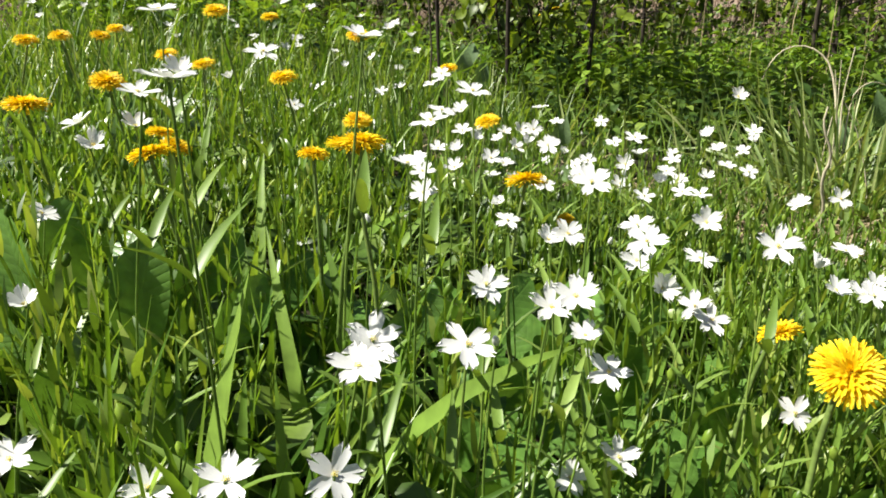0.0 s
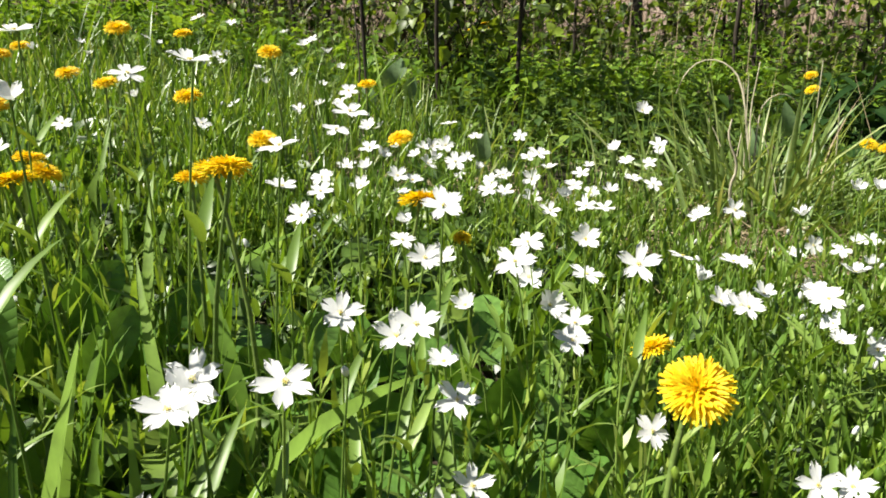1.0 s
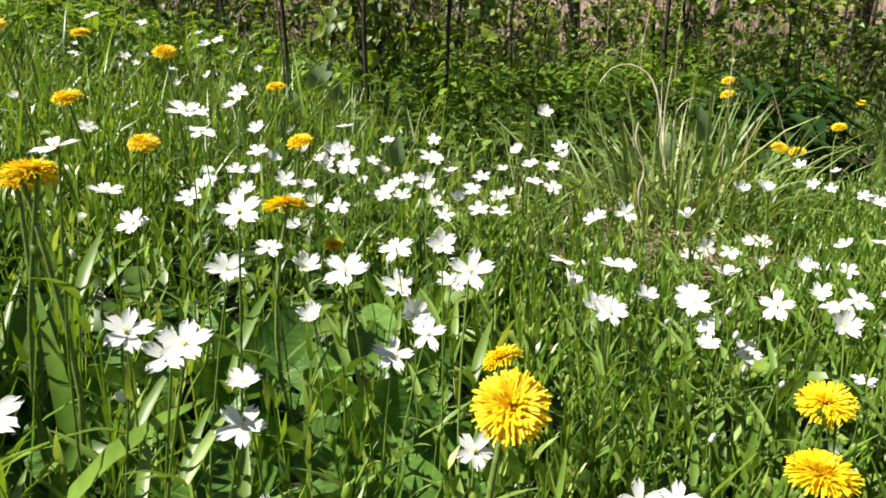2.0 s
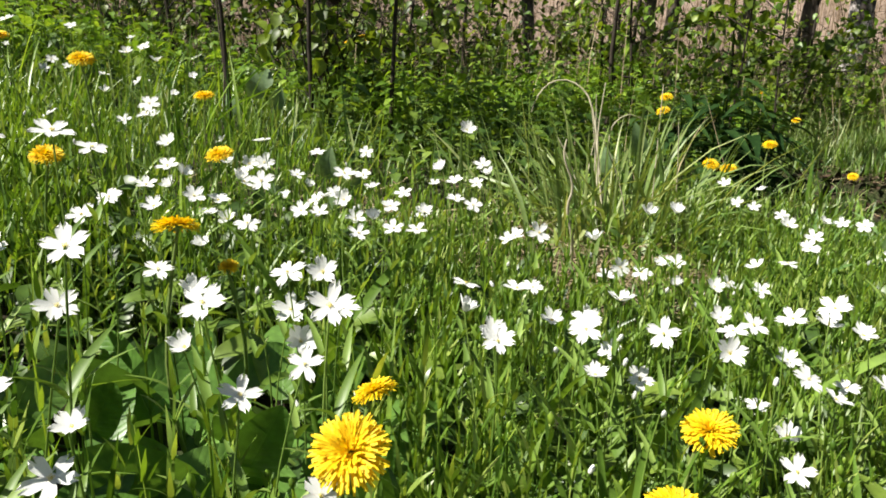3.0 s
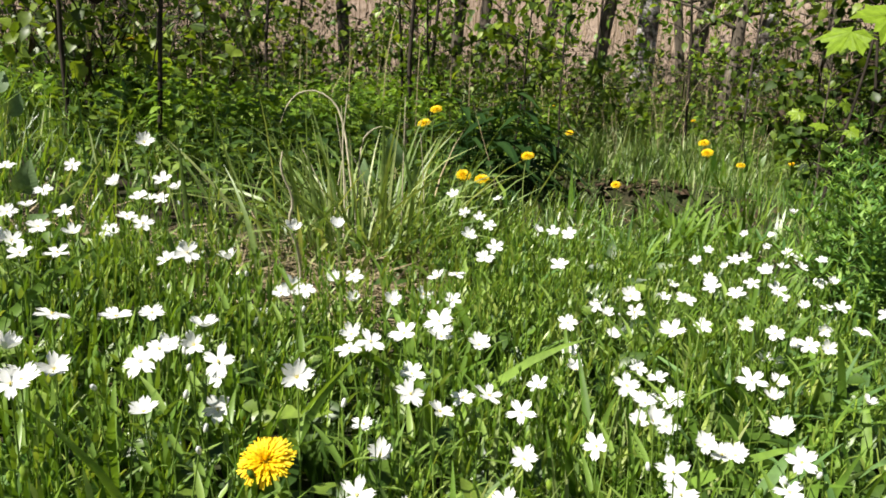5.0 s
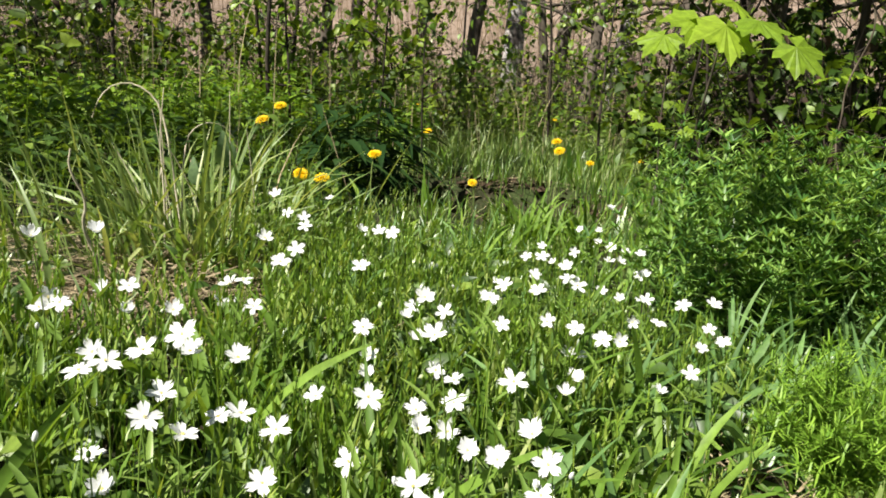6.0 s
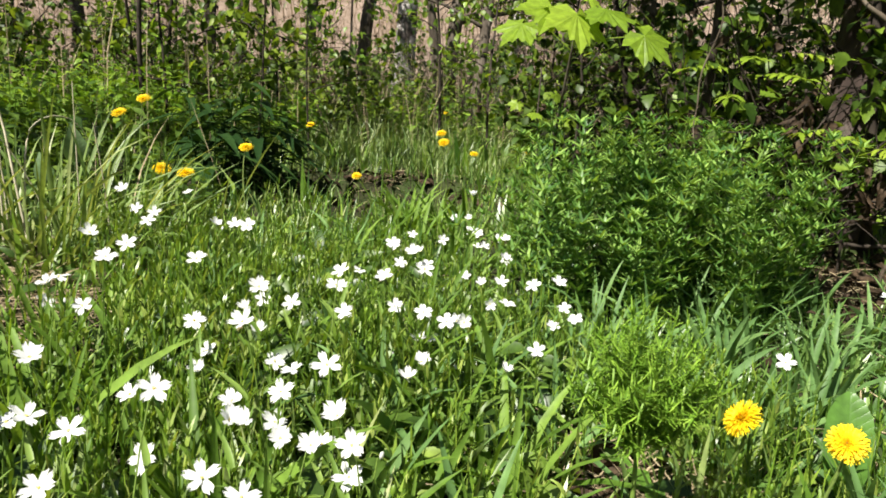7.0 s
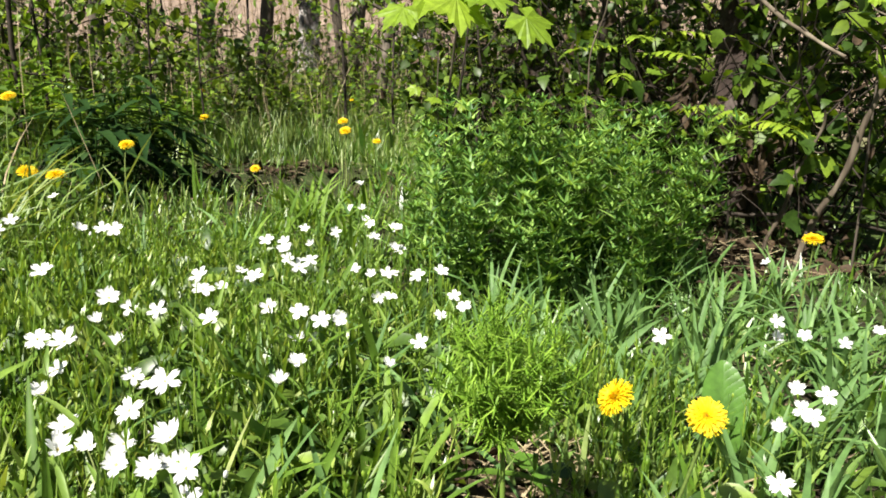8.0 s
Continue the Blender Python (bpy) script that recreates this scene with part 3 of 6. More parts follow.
def stamen_mesh():
    pieces = [ball((0, 0, 0.06), 0.10, 0.9)]
    for k in range(9):
        a = 2 * math.pi * k / 9
        r = 0.20 if k % 2 else 0.13
        tip = (math.cos(a) * r, math.sin(a) * r, 0.15)
        pieces += [tube([(math.cos(a) * 0.05, math.sin(a) * 0.05, 0.02), tip], (0.010, 0.008), 4), ball(tip, 0.05, 1.0, 4, 4)]
    return quads("stamens", *joined(pieces))


STAMENS = stamen_mesh()
_a = np.arange(5) * 2 * math.pi / 5 + math.pi / 5
CALYX = quads("calyx", *joined([blades(np.zeros((5, 3)), _a, 0.36, 0.17, 1.2, 0.5, LANCE, 0.3), ball((0, 0, -0.05), 0.10, 1.2)]))
BUD_PETALS = quads("bud_petals", *joined([ball((0, 0, 0.45), 0.22, 1.7, 7, 8)]))
BUD_CALYX = quads("bud_calyx", *joined([blades(np.stack([np.cos(_a) * 0.08, np.sin(_a) * 0.08, 0 * _a], -1), _a, 0.62, 0.24, 0.45, -0.75, LANCE, 0.3), ball((0, 0, 0.03), 0.14, 1.2)]))


def bent_stem(name, bend, radius):
    z = np.linspace(0, 1, 7)
    return quads(name, *tube(np.stack([bend * np.sin(z * math.pi) * 0.03, bend * 0.012 * np.sin(z * 5), z], -1), radius * (1.15 - 0.4 * z), 5))


WORT_STEMS = [bent_stem("stem", b, 0.0008) for b in (-0.35, 0.1, 0.4)]
WORT_LEAF = quads("leaf", *blades(np.zeros((1, 3)), 0, 0.042, 0.0055, 0.75, 0.55, LANCE, 0.35))


def toward(axis, spin):
    return axis.to_track_quat("Z", "Y").to_matrix().to_4x4() @ Matrix.Rotation(spin, 4, "Z")


def stitchwort(head, bud=False):
    """A greater stitchwort: thin stem with pairs of narrow leaves and one starry white flower."""
    x, y, z = head
    off = rng.normal(0, 0.012, 2)
    gx, gy = x + off[0], y + off[1]
    gz = float(height(gx, gy))
    tall = max(z - gz + 0.004, 0.04)
    label = "closed white stitchwort bud on a thin green stem" if bud else "starry white stitchwort with notched petals on a thin stem"
    plant = thing("stitchwort", (gx, gy, gz - 0.004), label, "flower", "stitchworts in the meadow")
    top = Vector((x - gx, y - gy, tall))
    lean = Vector((0, 0, 1)).rotation_difference(top.normalized()).to_matrix().to_4x4()
    part("stem", WORT_STEMS[rng.integers(3)], WORT_PART, plant, m=lean @ Matrix.Diagonal((1, 1, top.length, 1)))
    for k, u in enumerate((0.45, 0.76) if y < 1.0 else (0.7,)):
        turn, s = k * 1.57 + rng.uniform(-0.5, 0.5), rng.uniform(0.75, 1.15)
        for side in (0.0, math.pi):
            part("leaf", WORT_LEAF, WORT_PART, plant, m=Matrix.Translation(top * u) @ lean @ Matrix.Rotation(turn + side, 4, "Z") @ Matrix.Scale(s, 4))
    if bud:
        pose_ = Matrix.Translation(top) @ toward(facing(0.35, 0.2, x, y), 0.0) @ Matrix.Diagonal((0.0085, 0.0085, 0.0105, 1))
        part("bud_petals", BUD_PETALS, PETAL, plant, "white bud tip", pose_)
        part("bud_calyx", BUD_CALYX, WORT_PART, plant, "green sepals", pose_)
        return plant
    size = rng.uniform(0.0132, 0.0158) * (0.78 if y < 0.5 and x < 0.45 else 0.88 if y < 0.62 and x < 0.45 else 1.02 if x < 0.45 else 0.94)
    spin = rng.uniform(0, 6.28)
    head_pose = Matrix.Translation(top) @ toward(facing(0.14, 0.32, x, y) if z > 0.32 and y < 0.8 else facing(0.16, 0.75, x, y) if y < 0.56 else facing(0.28, 0.52, x, y), spin)
    mesh = PETALS[rng.integers(3)]
    rise = rng.uniform(-0.05, 0.25) if rng.random() < 0.65 else rng.uniform(0.3, 0.75)
    flower = part("flower", CALYX, WORT_PART, plant, "open white flower on green sepals", head_pose @ Matrix.Translation((0, 0, -0.12 * size)) @ Matrix.Scale(size, 4))
    for k in range(5):
        under(flower, "petal", mesh, PETAL, "white notched petal",
             head_pose @ Matrix.Rotation(k * 2 * math.pi / 5 + rng.normal(0, 0.07), 4, "Z") @ Matrix.Rotation(rise + rng.normal(0, 0.10), 4, "X")
             @ Matrix.Diagonal((size * rng.uniform(0.92, 1.12), size * rng.uniform(0.92, 1.06), size, 1)))
    under(flower, "flower_centre", STAMENS, POLLEN, "pale yellow stamens", head_pose @ Matrix.Scale(size * 0.54, 4), "stuff")
    return plant


def floret_mesh(name, rings, r):
    """Rings of yellow strap florets with blunt tips: (count, radius, length, elevation)."""
    pieces = []
    for count, at, length, rise in rings:
        a = np.arange(count) * 2 * math.pi / count + r.uniform(0, 6) + r.normal(0, 0.06 + 0.5 * max(0.0, rise - 0.45), count)
        base = np.stack([np.cos(a) * at, np.sin(a) * at, 0.10 + 0 * a], -1)
        pieces.append(blades(base, a, length * r.uniform(0.86, 1.10, count), 0.078, math.pi / 2 - rise + r.normal(0, 0.07, count), 0.35 + r.normal(0, 0.15, count), STRAP, 0.3, r.normal(0, 0.3, count)))
    return quads(name, *joined(pieces))


_r = np.random.default_rng(3)
OUTER = [floret_mesh("outer_florets", ((62, 0.14, 0.88, 0.02), (62, 0.14, 0.86, 0.17), (58, 0.13, 0.80, 0.33), (54, 0.12, 0.72, 0.50)), _r) for _ in range(3)]
INNER = [floret_mesh("inner_florets", ((54, 0.12, 0.60, 0.64), (48, 0.10, 0.50, 0.80), (38, 0.07, 0.42, 1.00), (26, 0.04, 0.36, 1.22), (18, 0.015, 0.36, 1.42)), _r) for _ in range(3)]
_b = np.arange(16) * 2 * math.pi / 16
BRACTS = quads("bracts", *joined([ball((0, 0, 0.02), 0.17, 1.0), blades(np.stack([np.cos(_b) * 0.12, np.sin(_b) * 0.12, -0.05 + 0 * _b], -1), _b, 0.5, 0.11, 0.9, 0.8, LANCE, 0.3)]))
DAND_STEMS = [bent_stem("stem", b, 0.0021) for b in (-0.5, 0.2, 0.6)]
DAND_LEAVES = [quads("leaf", *leaf_sheet(L, L * 0.24, RUNCINATE, 0.25, d)) for L, d in ((0.13, 0.5), (0.16, 0.7), (0.11, 0.3))]


def dandelion(head, size, axis=None):
    x, y, z = head
    off = rng.normal(0, 0.02, 2)
    gx, gy = x + off[0], y + off[1] + 0.012
    gz = float(height(gx, gy))
    tall = max(z + 0.001 - gz, 0.05)
    plant = thing("dandelion", (gx, gy, gz - 0.004), "open yellow dandelion on a hollow pale green stem", "flower", "dandelions in the meadow")
    top = Vector((x - gx, y - gy, tall))
    lean = Vector((0, 0, 1)).rotation_difference(top.normalized()).to_matrix().to_4x4()
    part("stem", DAND_STEMS[rng.integers(3)], DAND_STEM, plant, m=lean @ Matrix.Diagonal((1, 1, top.length, 1)))
    axis = Vector(axis).normalized() if axis else facing(0.13, 0.08 if z > 0.25 and y < 0.85 else 0.4, x, y)
    head_pose = Matrix.Translation(top) @ toward(axis, rng.uniform(0, 6.28)) @ Matrix.Scale(size, 4)
    k = rng.integers(3)
    flower = part("flower_head", OUTER[k], YELLOW, plant, "yellow ray florets", head_pose, "stuff")
    under(flower, "inner_disc", INNER[k], YELLOW, "deep yellow inner florets", head_pose, "stuff")
    under(flower, "bract_cup", BRACTS, DAND_STEM, "green bracts", head_pose)
    for j in range(4):
        part("leaf", DAND_LEAVES[rng.integers(3)], DAND_LEAF, plant, "toothed green leaf",
             Matrix.Translation((0, 0, 0.006)) @ Matrix.Rotation(j * 1.57 + rng.uniform(-0.5, 0.5), 4, "Z") @ Matrix.Rotation(rng.uniform(0.25, 0.8), 4, "X"))
    return plant


for _h in WORTS:
    stitchwort(_h)
# a scatter of flowers in the far west drift
for _k in range(14):
    _x, _y = rng.normal(-0.6, 0.3), rng.normal(1.9, 0.3)
    stitchwort((_x, _y, float(height(_x, _y)) + 0.22 * rng.uniform(0.85, 1.15)))
# heads turned or sized unlike the others, by their place
TURNED = {(0.264, 0.430): (-0.25, -0.62, 0.7), (0.282, 0.545): (-0.35, 0.15, 0.95), (0.520, 0.575): (-0.30, -0.30, 0.9), (0.134, 0.744): (-0.05, 0.30, 0.95), (1.324, 0.391): (-0.62, 0.42, 0.62), (1.280, 0.278): (-0.65, -0.35, 0.7)}
SMALLER = {(-0.151, 0.627): 0.82, (-0.169, 0.686): 0.64, (-0.151, 0.671): 0.6, (-0.039, 0.666): 0.68, (0.004, 0.587): 0.76, (0.016, 0.568): 0.72,
           (0.264, 0.430): 0.86, (0.282, 0.545): 0.72, (0.172, 0.755): 0.45, (0.422, 0.440): 0.85, (1.324, 0.391): 1.14, (1.280, 0.278): 0.92, (2.683, 2.503): 1.3, (2.759, 2.612): 1.3}
for _h in DANDELIONS:
    dandelion(_h, rng.uniform(0.0185, 0.0212) * SMALLER.get((_h[0], _h[1]), 1.0), TURNED.get((_h[0], _h[1])))

# buds among the open flowers
for _k in range(46):
    _h = WORTS[rng.integers(len(WORTS))]
    _x, _y = _h[0] + rng.normal(0, 0.05), _h[1] + rng.normal(0, 0.05)
    if _y > 0.36 + 0.2 * max(0.0, 0.4 - _x):
        stitchwort((_x, _y, min(_h[2] - rng.uniform(0.0, 0.04), float(height(_x, _y)) + 0.2)), bud=True)

# ---- meadow growth ----


def spots(n, x0, x1, y0, y1, density):
    """About n random places, thinned by a density from 0 to 1."""
    x, y = rng.uniform(x0, x1, n), rng.uniform(y0, y1, n)
    keep = rng.uniform(0, 1, n) < density(x, y)
    return x[keep], y[keep]


def clump(x, y, s=7.0):
    return 0.5 + 0.5 * np.sin(s * x + 2.0 * np.sin(0.7 * s * y)) * np.cos(0.9 * s * y + 1.7 * np.sin(0.6 * s * x))


def tufty(x, y):
    """Hand-sized tufts with gaps between them."""
    return np.clip(2.3 * (0.6 * clump(x + 0.02 * np.sin(31 * y), y, 46.0) + 0.4 * clump(y + 3.1, x - 1.3, 73.0)) - 0.68, 0, 1)


def pocket(x, y):
    """Shaded pockets a hand or two across, where broad low leaves grow instead of stems."""
    a = 0.55 * clump(x + 0.05 * np.sin(17 * y), y, 23.0) + 0.45 * clump(y + 1.7, x + 0.4, 35.0)
    return np.clip((a - 0.46) * 6.0, 0, 1) * (y < 1.6)


def bare(x, y):
    """Where little grows: the littered patches, the hollow, bare soil, and a thinned spot that stands for shade."""
    a = 1.2 * np.exp(-(((x - 0.73) / 0.26) ** 2 + ((y - 1.36) / 0.24) ** 2))
    across, away = 0.8 * (x - 2.36) - 0.6 * (y - 2.60), 0.6 * (x - 2.36) + 0.8 * (y - 2.60)
    b = 1.8 * np.exp(-((across / 0.42) ** 4 + ((away + 0.06) / 0.50) ** 6))
    c = 1.1 * np.exp(-(((x - 1.33) / 0.09) ** 2 + ((y - 0.56) / 0.09) ** 2))
    d = 0.8 * np.exp(-(((x - 0.30) / 0.35) ** 2 + ((y - 1.72) / 0.15) ** 2))
    e = 1.0 * (np.hypot(x - 1.11, y - 0.38) < 0.10) + 1.0 * np.exp(-(((x - 1.03) / 0.12) ** 2 + ((y - 0.31) / 0.09) ** 2)) + 0.95 * np.exp(-(((x - 1.24) / 0.11) ** 2 + ((y - 0.47) / 0.09) ** 2))
    # growth thinned here so that dark soil stands in for shade
    f = 1.05 * np.exp(-(((x - 0.14) / 0.22) ** 2 + ((y - 0.68) / 0.23) ** 2))
    g = 1.2 * np.exp(-(((x - 2.85) / 0.26) ** 2 + ((y - 0.84) / 0.17) ** 2))
    return np.clip(a + b + c + d + e + f + g, 0, 1)


_crowd = np.array(WORTS)
_rise = _crowd[:, 2] - height(_crowd[:, 0], _crowd[:, 1])


def canopy(x, y):
    """How high the flower heads stand hereabouts: the leaves reach nearly up to them."""
    w = np.exp(-((x[:, None] - _crowd[None, :, 0]) ** 2 + (y[:, None] - _crowd[None, :, 1]) ** 2) / (2 * 0.10 ** 2)) + 1e-6
    return np.clip((w * _rise[None]).sum(1) / w.sum(1), 0.12, 0.27)


def clear_of_path(x, y, need):
    """Keeps growth away from where the camera passes."""
    line = 0.135 - 0.10 * np.clip((x - 0.35) / 0.35, 0, 1)
    return (y > line + need) | (y < line - 0.12) | (x < -0.35) | (x > 1.15)


def grass(n, x0, x1, y0, y1, tall, wide, density, sweep=0.25, coarse=False):
    ex, ey = 0.22 * (x1 - x0), 0.22 * (y1 - y0)

    def faded(a, b):
        wob = 0.5 + 0.6 * clump(a, b, 5.0)
        fx = np.clip(np.minimum(a - x0, x1 - a) / ex * (0.6 + 0.6 * wob), 0, 1)
        fy = np.clip(np.minimum(b - y0, y1 - b) / ey * (0.6 + 0.6 * wob), 0, 1)
        return fx * fy
    x, y = spots(n, x0, x1, y0, y1, lambda a, b: density(a, b) * faded(a, b) * (0.05 + 0.95 * tufty(a, b)) * (1 - 0.93 * bare(a, b)) * (1 - 0.82 * pocket(a, b)))
    ok = clear_of_path(x, y, 0.17)
    m = len(x)
    L = rng.uniform(tall[0], tall[1], m) * (0.75 + 0.4 * clump(x, y, 4.0))
    back = y < 0.0
    L[back] *= 0.6
    L[~ok] = np.minimum(L[~ok], 0.05)
    L *= 1.0 - 0.25 * np.clip((x - 0.45) / 0.3, 0, 1) * (y < 1.5)
    return blades(on_ground(x, y) - [0, 0, 0.004], rng.uniform(0, 2 * math.pi, m), L, rng.uniform(wide[0], wide[1], m),
                  np.abs(rng.normal(0.05, sweep * 0.7, m)), np.abs(rng.normal(0.35, 0.5, m)), REED_SHAPE if coarse else BLADE, 0.0 if coarse else 0.35, rng.normal(0, 0.7, m))


# tall green grass to the west, shorter in the flowers
stuff("meadow_grass", [
    grass(1300, -0.9, 1.0, 0.28, 1.4, (0.11, 0.20), (0.007, 0.011), lambda x, y: np.where(x < 0.3, 0.8, 0.35) * (0.2 + 0.8 * clump(x, y, 7.0)), 0.4),
    grass(5200, -2.8, 0.7, 1.5, 4.4, (0.18, 0.40), (0.004, 0.009), lambda x, y: 0.35 + 0.65 * clump(x, y, 3.0), 0.5),
    grass(60000, -3.6, 4.4, -3.4, 0.75, (0.05, 0.12), (0.007, 0.014), lambda x, y: (y < 0.05) * (0.6 + 0.4 * clump(x, y, 4.0)), coarse=True),
    grass(19000, -2.1, 0.75, -0.35, 2.7, (0.09, 0.22), (0.0025, 0.007), lambda x, y: np.clip(1.05 - 0.9 * np.clip((x - 0.0) / 0.5, 0, 1), 0, 1)),
    grass(9500, -0.5, 2.7, -0.3, 2.6, (0.05, 0.15), (0.0025, 0.006), lambda x, y: 0.15 + 0.85 * clump(x, y) ** 1.3),
    grass(2600, 0.3, 1.6, 0.25, 1.5, (0.08, 0.18), (0.005, 0.009), lambda x, y: 0.15 + 0.7 * clump(x, y, 6.0), 0.6),
    grass(18000, -4.0, 5.0, 1.5, 5.2, (0.07, 0.18), (0.003, 0.006), lambda x, y: 0.4 + 0.5 * clump(x, y, 3.0)),
    grass(50000, -7.0, 7.0, -6.0, 7.0, (0.08, 0.2), (0.007, 0.014), lambda x, y: 0.3 + 0.6 * clump(x, y, 1.3), coarse=True),
    grass(20000, -18.0, 18.0, -18.0, 16.0, (0.12, 0.25), (0.02, 0.04), lambda x, y: (np.hypot(x, y) > 4) * (0.3 + 0.6 * clump(x, y, 0.6)), coarse=True),
], GRASS, "dense fresh green meadow grass of mixed height", "grass")
# paler than the meadow grass; the colour carries some of the sunlight
stuff("glade_grass", [
    grass(7000, -2.6, 0.9, 1.3, 3.4, (0.12, 0.27), (0.003, 0.007), lambda x, y: 0.3 + 0.7 * clump(x, y, 5.0), 0.5),
    grass(15000, 2.0, 5.0, 2.5, 4.8, (0.06, 0.15), (0.003, 0.007), lambda x, y: 0.4 + 0.6 * clump(x, y, 4.0), 0.5),
    grass(8000, 0.9, 3.0, 1.3, 2.6, (0.05, 0.11), (0.004, 0.008), lambda x, y: 0.35 + 0.65 * clump(x, y, 6.0), 0.6),
    grass(7000, 2.3, 5.4, 3.3, 6.0, (0.13, 0.30), (0.004, 0.008), lambda x, y: 0.35 + 0.65 * clump(x, y, 3.0), 0.4),
    grass(6000, -2.5, 3.2, 4.2, 7.4, (0.30, 0.65), (0.006, 0.011), lambda x, y: 0.3 + 0.7 * clump(x, y, 2.0), 0.4),
    grass(4200, 0.5, 1.5, 0.30, 1.25, (0.11, 0.20), (0.004, 0.009), lambda x, y: 0.3 + 0.7 * clump(x, y, 8.0), 0.8),
], GRASS_PALE, "pale green grass of the open glade, sunlight part of its colour", "grass")
stuff("lush_grass", [
    grass(20000, 0.9, 3.5, -0.4, 1.9, (0.05, 0.14), (0.004, 0.010), lambda x, y: np.clip((x - 1.0) / 0.35, 0, 1) * (0.5 + 0.5 * clump(x, y, 6.0)), 0.5),
    grass(5500, 1.25, 2.6, 0.1, 1.0, (0.06, 0.15), (0.006, 0.012), lambda x, y: 0.5 + 0.5 * clump(x, y, 7.0), 0.7),
    grass(7000, 1.0, 3.8, 1.2, 3.6, (0.06, 0.15), (0.003, 0.006), lambda x, y: 0.3 + 0.6 * clump(x, y, 5.0), 0.4),
], GRASS_BLUE, "lush bluish green grass with arching blades", "grass")


def wort_growth(n, x0, x1, y0, y1, density):
    """Leafy flowerless stitchwort shoots: upright stems with pairs of narrow pointed leaves."""
    x, y = spots(n, x0, x1, y0, y1, lambda a, b: density(a, b) * (0.06 + 0.94 * tufty(a, b)) * (1 - 0.9 * bare(a, b)) * (1 - 0.9 * pocket(a, b)))
    ok = clear_of_path(x, y, 0.19)
    x, y = x[ok], y[ok]
    m = len(x)
    tall = canopy(x, y) * rng.uniform(0.42, 0.90, m) * (0.8 + 0.25 * clump(x, y, 9.0))
    P = on_ground(x, y)
    lx, ly = rng.normal(0, 0.18, m), rng.normal(0, 0.18, m)
    pieces = [blades(P, np.arctan2(ly, lx), tall, 0.0026, np.hypot(lx, ly), 0.0, ((0, 1), (0.5, 0.9), (1, 0.6)))]
    for k, u in enumerate((0.36, 0.52, 0.66, 0.79, 0.90, 1.0)):
        B = P + np.stack([lx * u * tall, ly * u * tall, u * tall * 0.98], -1)
        a = rng.uniform(0, 0.8, m) + k * 1.57
        for s in (0, math.pi):
            pieces.append(blades(B, a + s, rng.uniform(0.020, 0.046, m) * (1.1 - 0.35 * u), rng.uniform(0.0026, 0.0056, m), rng.uniform(0.25, 0.75, m) * (1.2 - 0.7 * u), rng.normal(0.35, 0.4, m), LANCE, 0.0, rng.normal(0, 0.5, m)))
    return joined(pieces)


def budding_stems(n, x0, x1, y0, y1, density):
    """Thin upright stems, each ending in a small closed bud."""
    x, y = spots(n, x0, x1, y0, y1, lambda a, b: density(a, b) * (1 - 0.9 * bare(a, b)))
    ok = clear_of_path(x, y, 0.19)
    x, y = x[ok], y[ok]
    m = len(x)
    P = on_ground(x, y)
    H = canopy(x, y) * rng.uniform(0.5, 0.98, m)
    a, lean = rng.uniform(0, 6.28, m), np.abs(rng.normal(0, 0.13, m))
    T = P + np.stack([np.cos(a) * np.sin(lean) * H, np.sin(a) * np.sin(lean) * H, np.cos(lean) * H], -1)
    bud = ball((0, 0, 0.003), 0.0022, 1.8, 4, 5)
    pieces = [blades(P, a, H, rng.uniform(0.0014, 0.0026, m), lean, 0.0, ((0, 1), (0.5, 0.9), (1, 0.7)), 0.6),
              aim(T, np.tile([0.0, 1.0, 0.0], (m, 1)), np.tile([0.0, 0.0, 1.0], (m, 1)) + rng.normal(0, 0.2, (m, 3)), rng.uniform(0.7, 1.3, m), bud)]
    for u in (0.45, 0.62, 0.78, 0.92):
        turn = rng.uniform(0, 6.28, m)
        for side in (0, math.pi):
            pieces.append(blades(P + (T - P) * u, turn + side, rng.uniform(0.012, 0.026, m), rng.uniform(0.0022, 0.0040, m), rng.uniform(0.15, 0.5, m), rng.normal(0.2, 0.3, m), REED_SHAPE))
    return joined(pieces)


def floor_leaves(n, x0, x1, y0, y1, tall, leaf, size):
    """Broad leaves on short stalks close to the ground, thickest in the pockets between the stems."""
    x, y = spots(n, x0, x1, y0, y1, lambda a, b: (0.25 + 0.75 * pocket(a, b)) * (1 - bare(a, b)) * clear_of_path(a, b, 0.12))
    m = len(x)
    P = on_ground(x, y) + np.stack([0 * x, 0 * x, rng.uniform(tall[0], tall[1], m)], -1)
    return aim(P, around(m) * [1, 1, 0.5], around(m) * 0.6 + [-0.2, -0.2, 1.0], rng.uniform(0.55, 1.3, m) * size, leaf)


stuff("ground_leaves", [floor_leaves(9000, -0.7, 1.8, 0.2, 1.6, (0.006, 0.05), leaf_sheet(0.045, 0.016, LANCE, 0.3, 0.4), 1.0),
                        floor_leaves(5200, -0.5, 1.5, 0.3, 1.5, (0.02, 0.10), leaf_sheet(0.050, 0.022, OVATE, 0.3, 0.5), 1.0)],
      HERB, "dark green low leaves beneath the flowers", "undergrowth")
stuff("budding_stems", [budding_stems(12000, -0.6, 1.7, 0.3, 1.6, lambda x, y: (0.15 + 0.85 * clump(x, y, 8.0)) * (0.1 + 0.9 * tufty(x, y)) * (1 - 0.85 * pocket(x, y)))],
      HERB_BRIGHT, "thin pale green stems with small closed buds", "undergrowth")
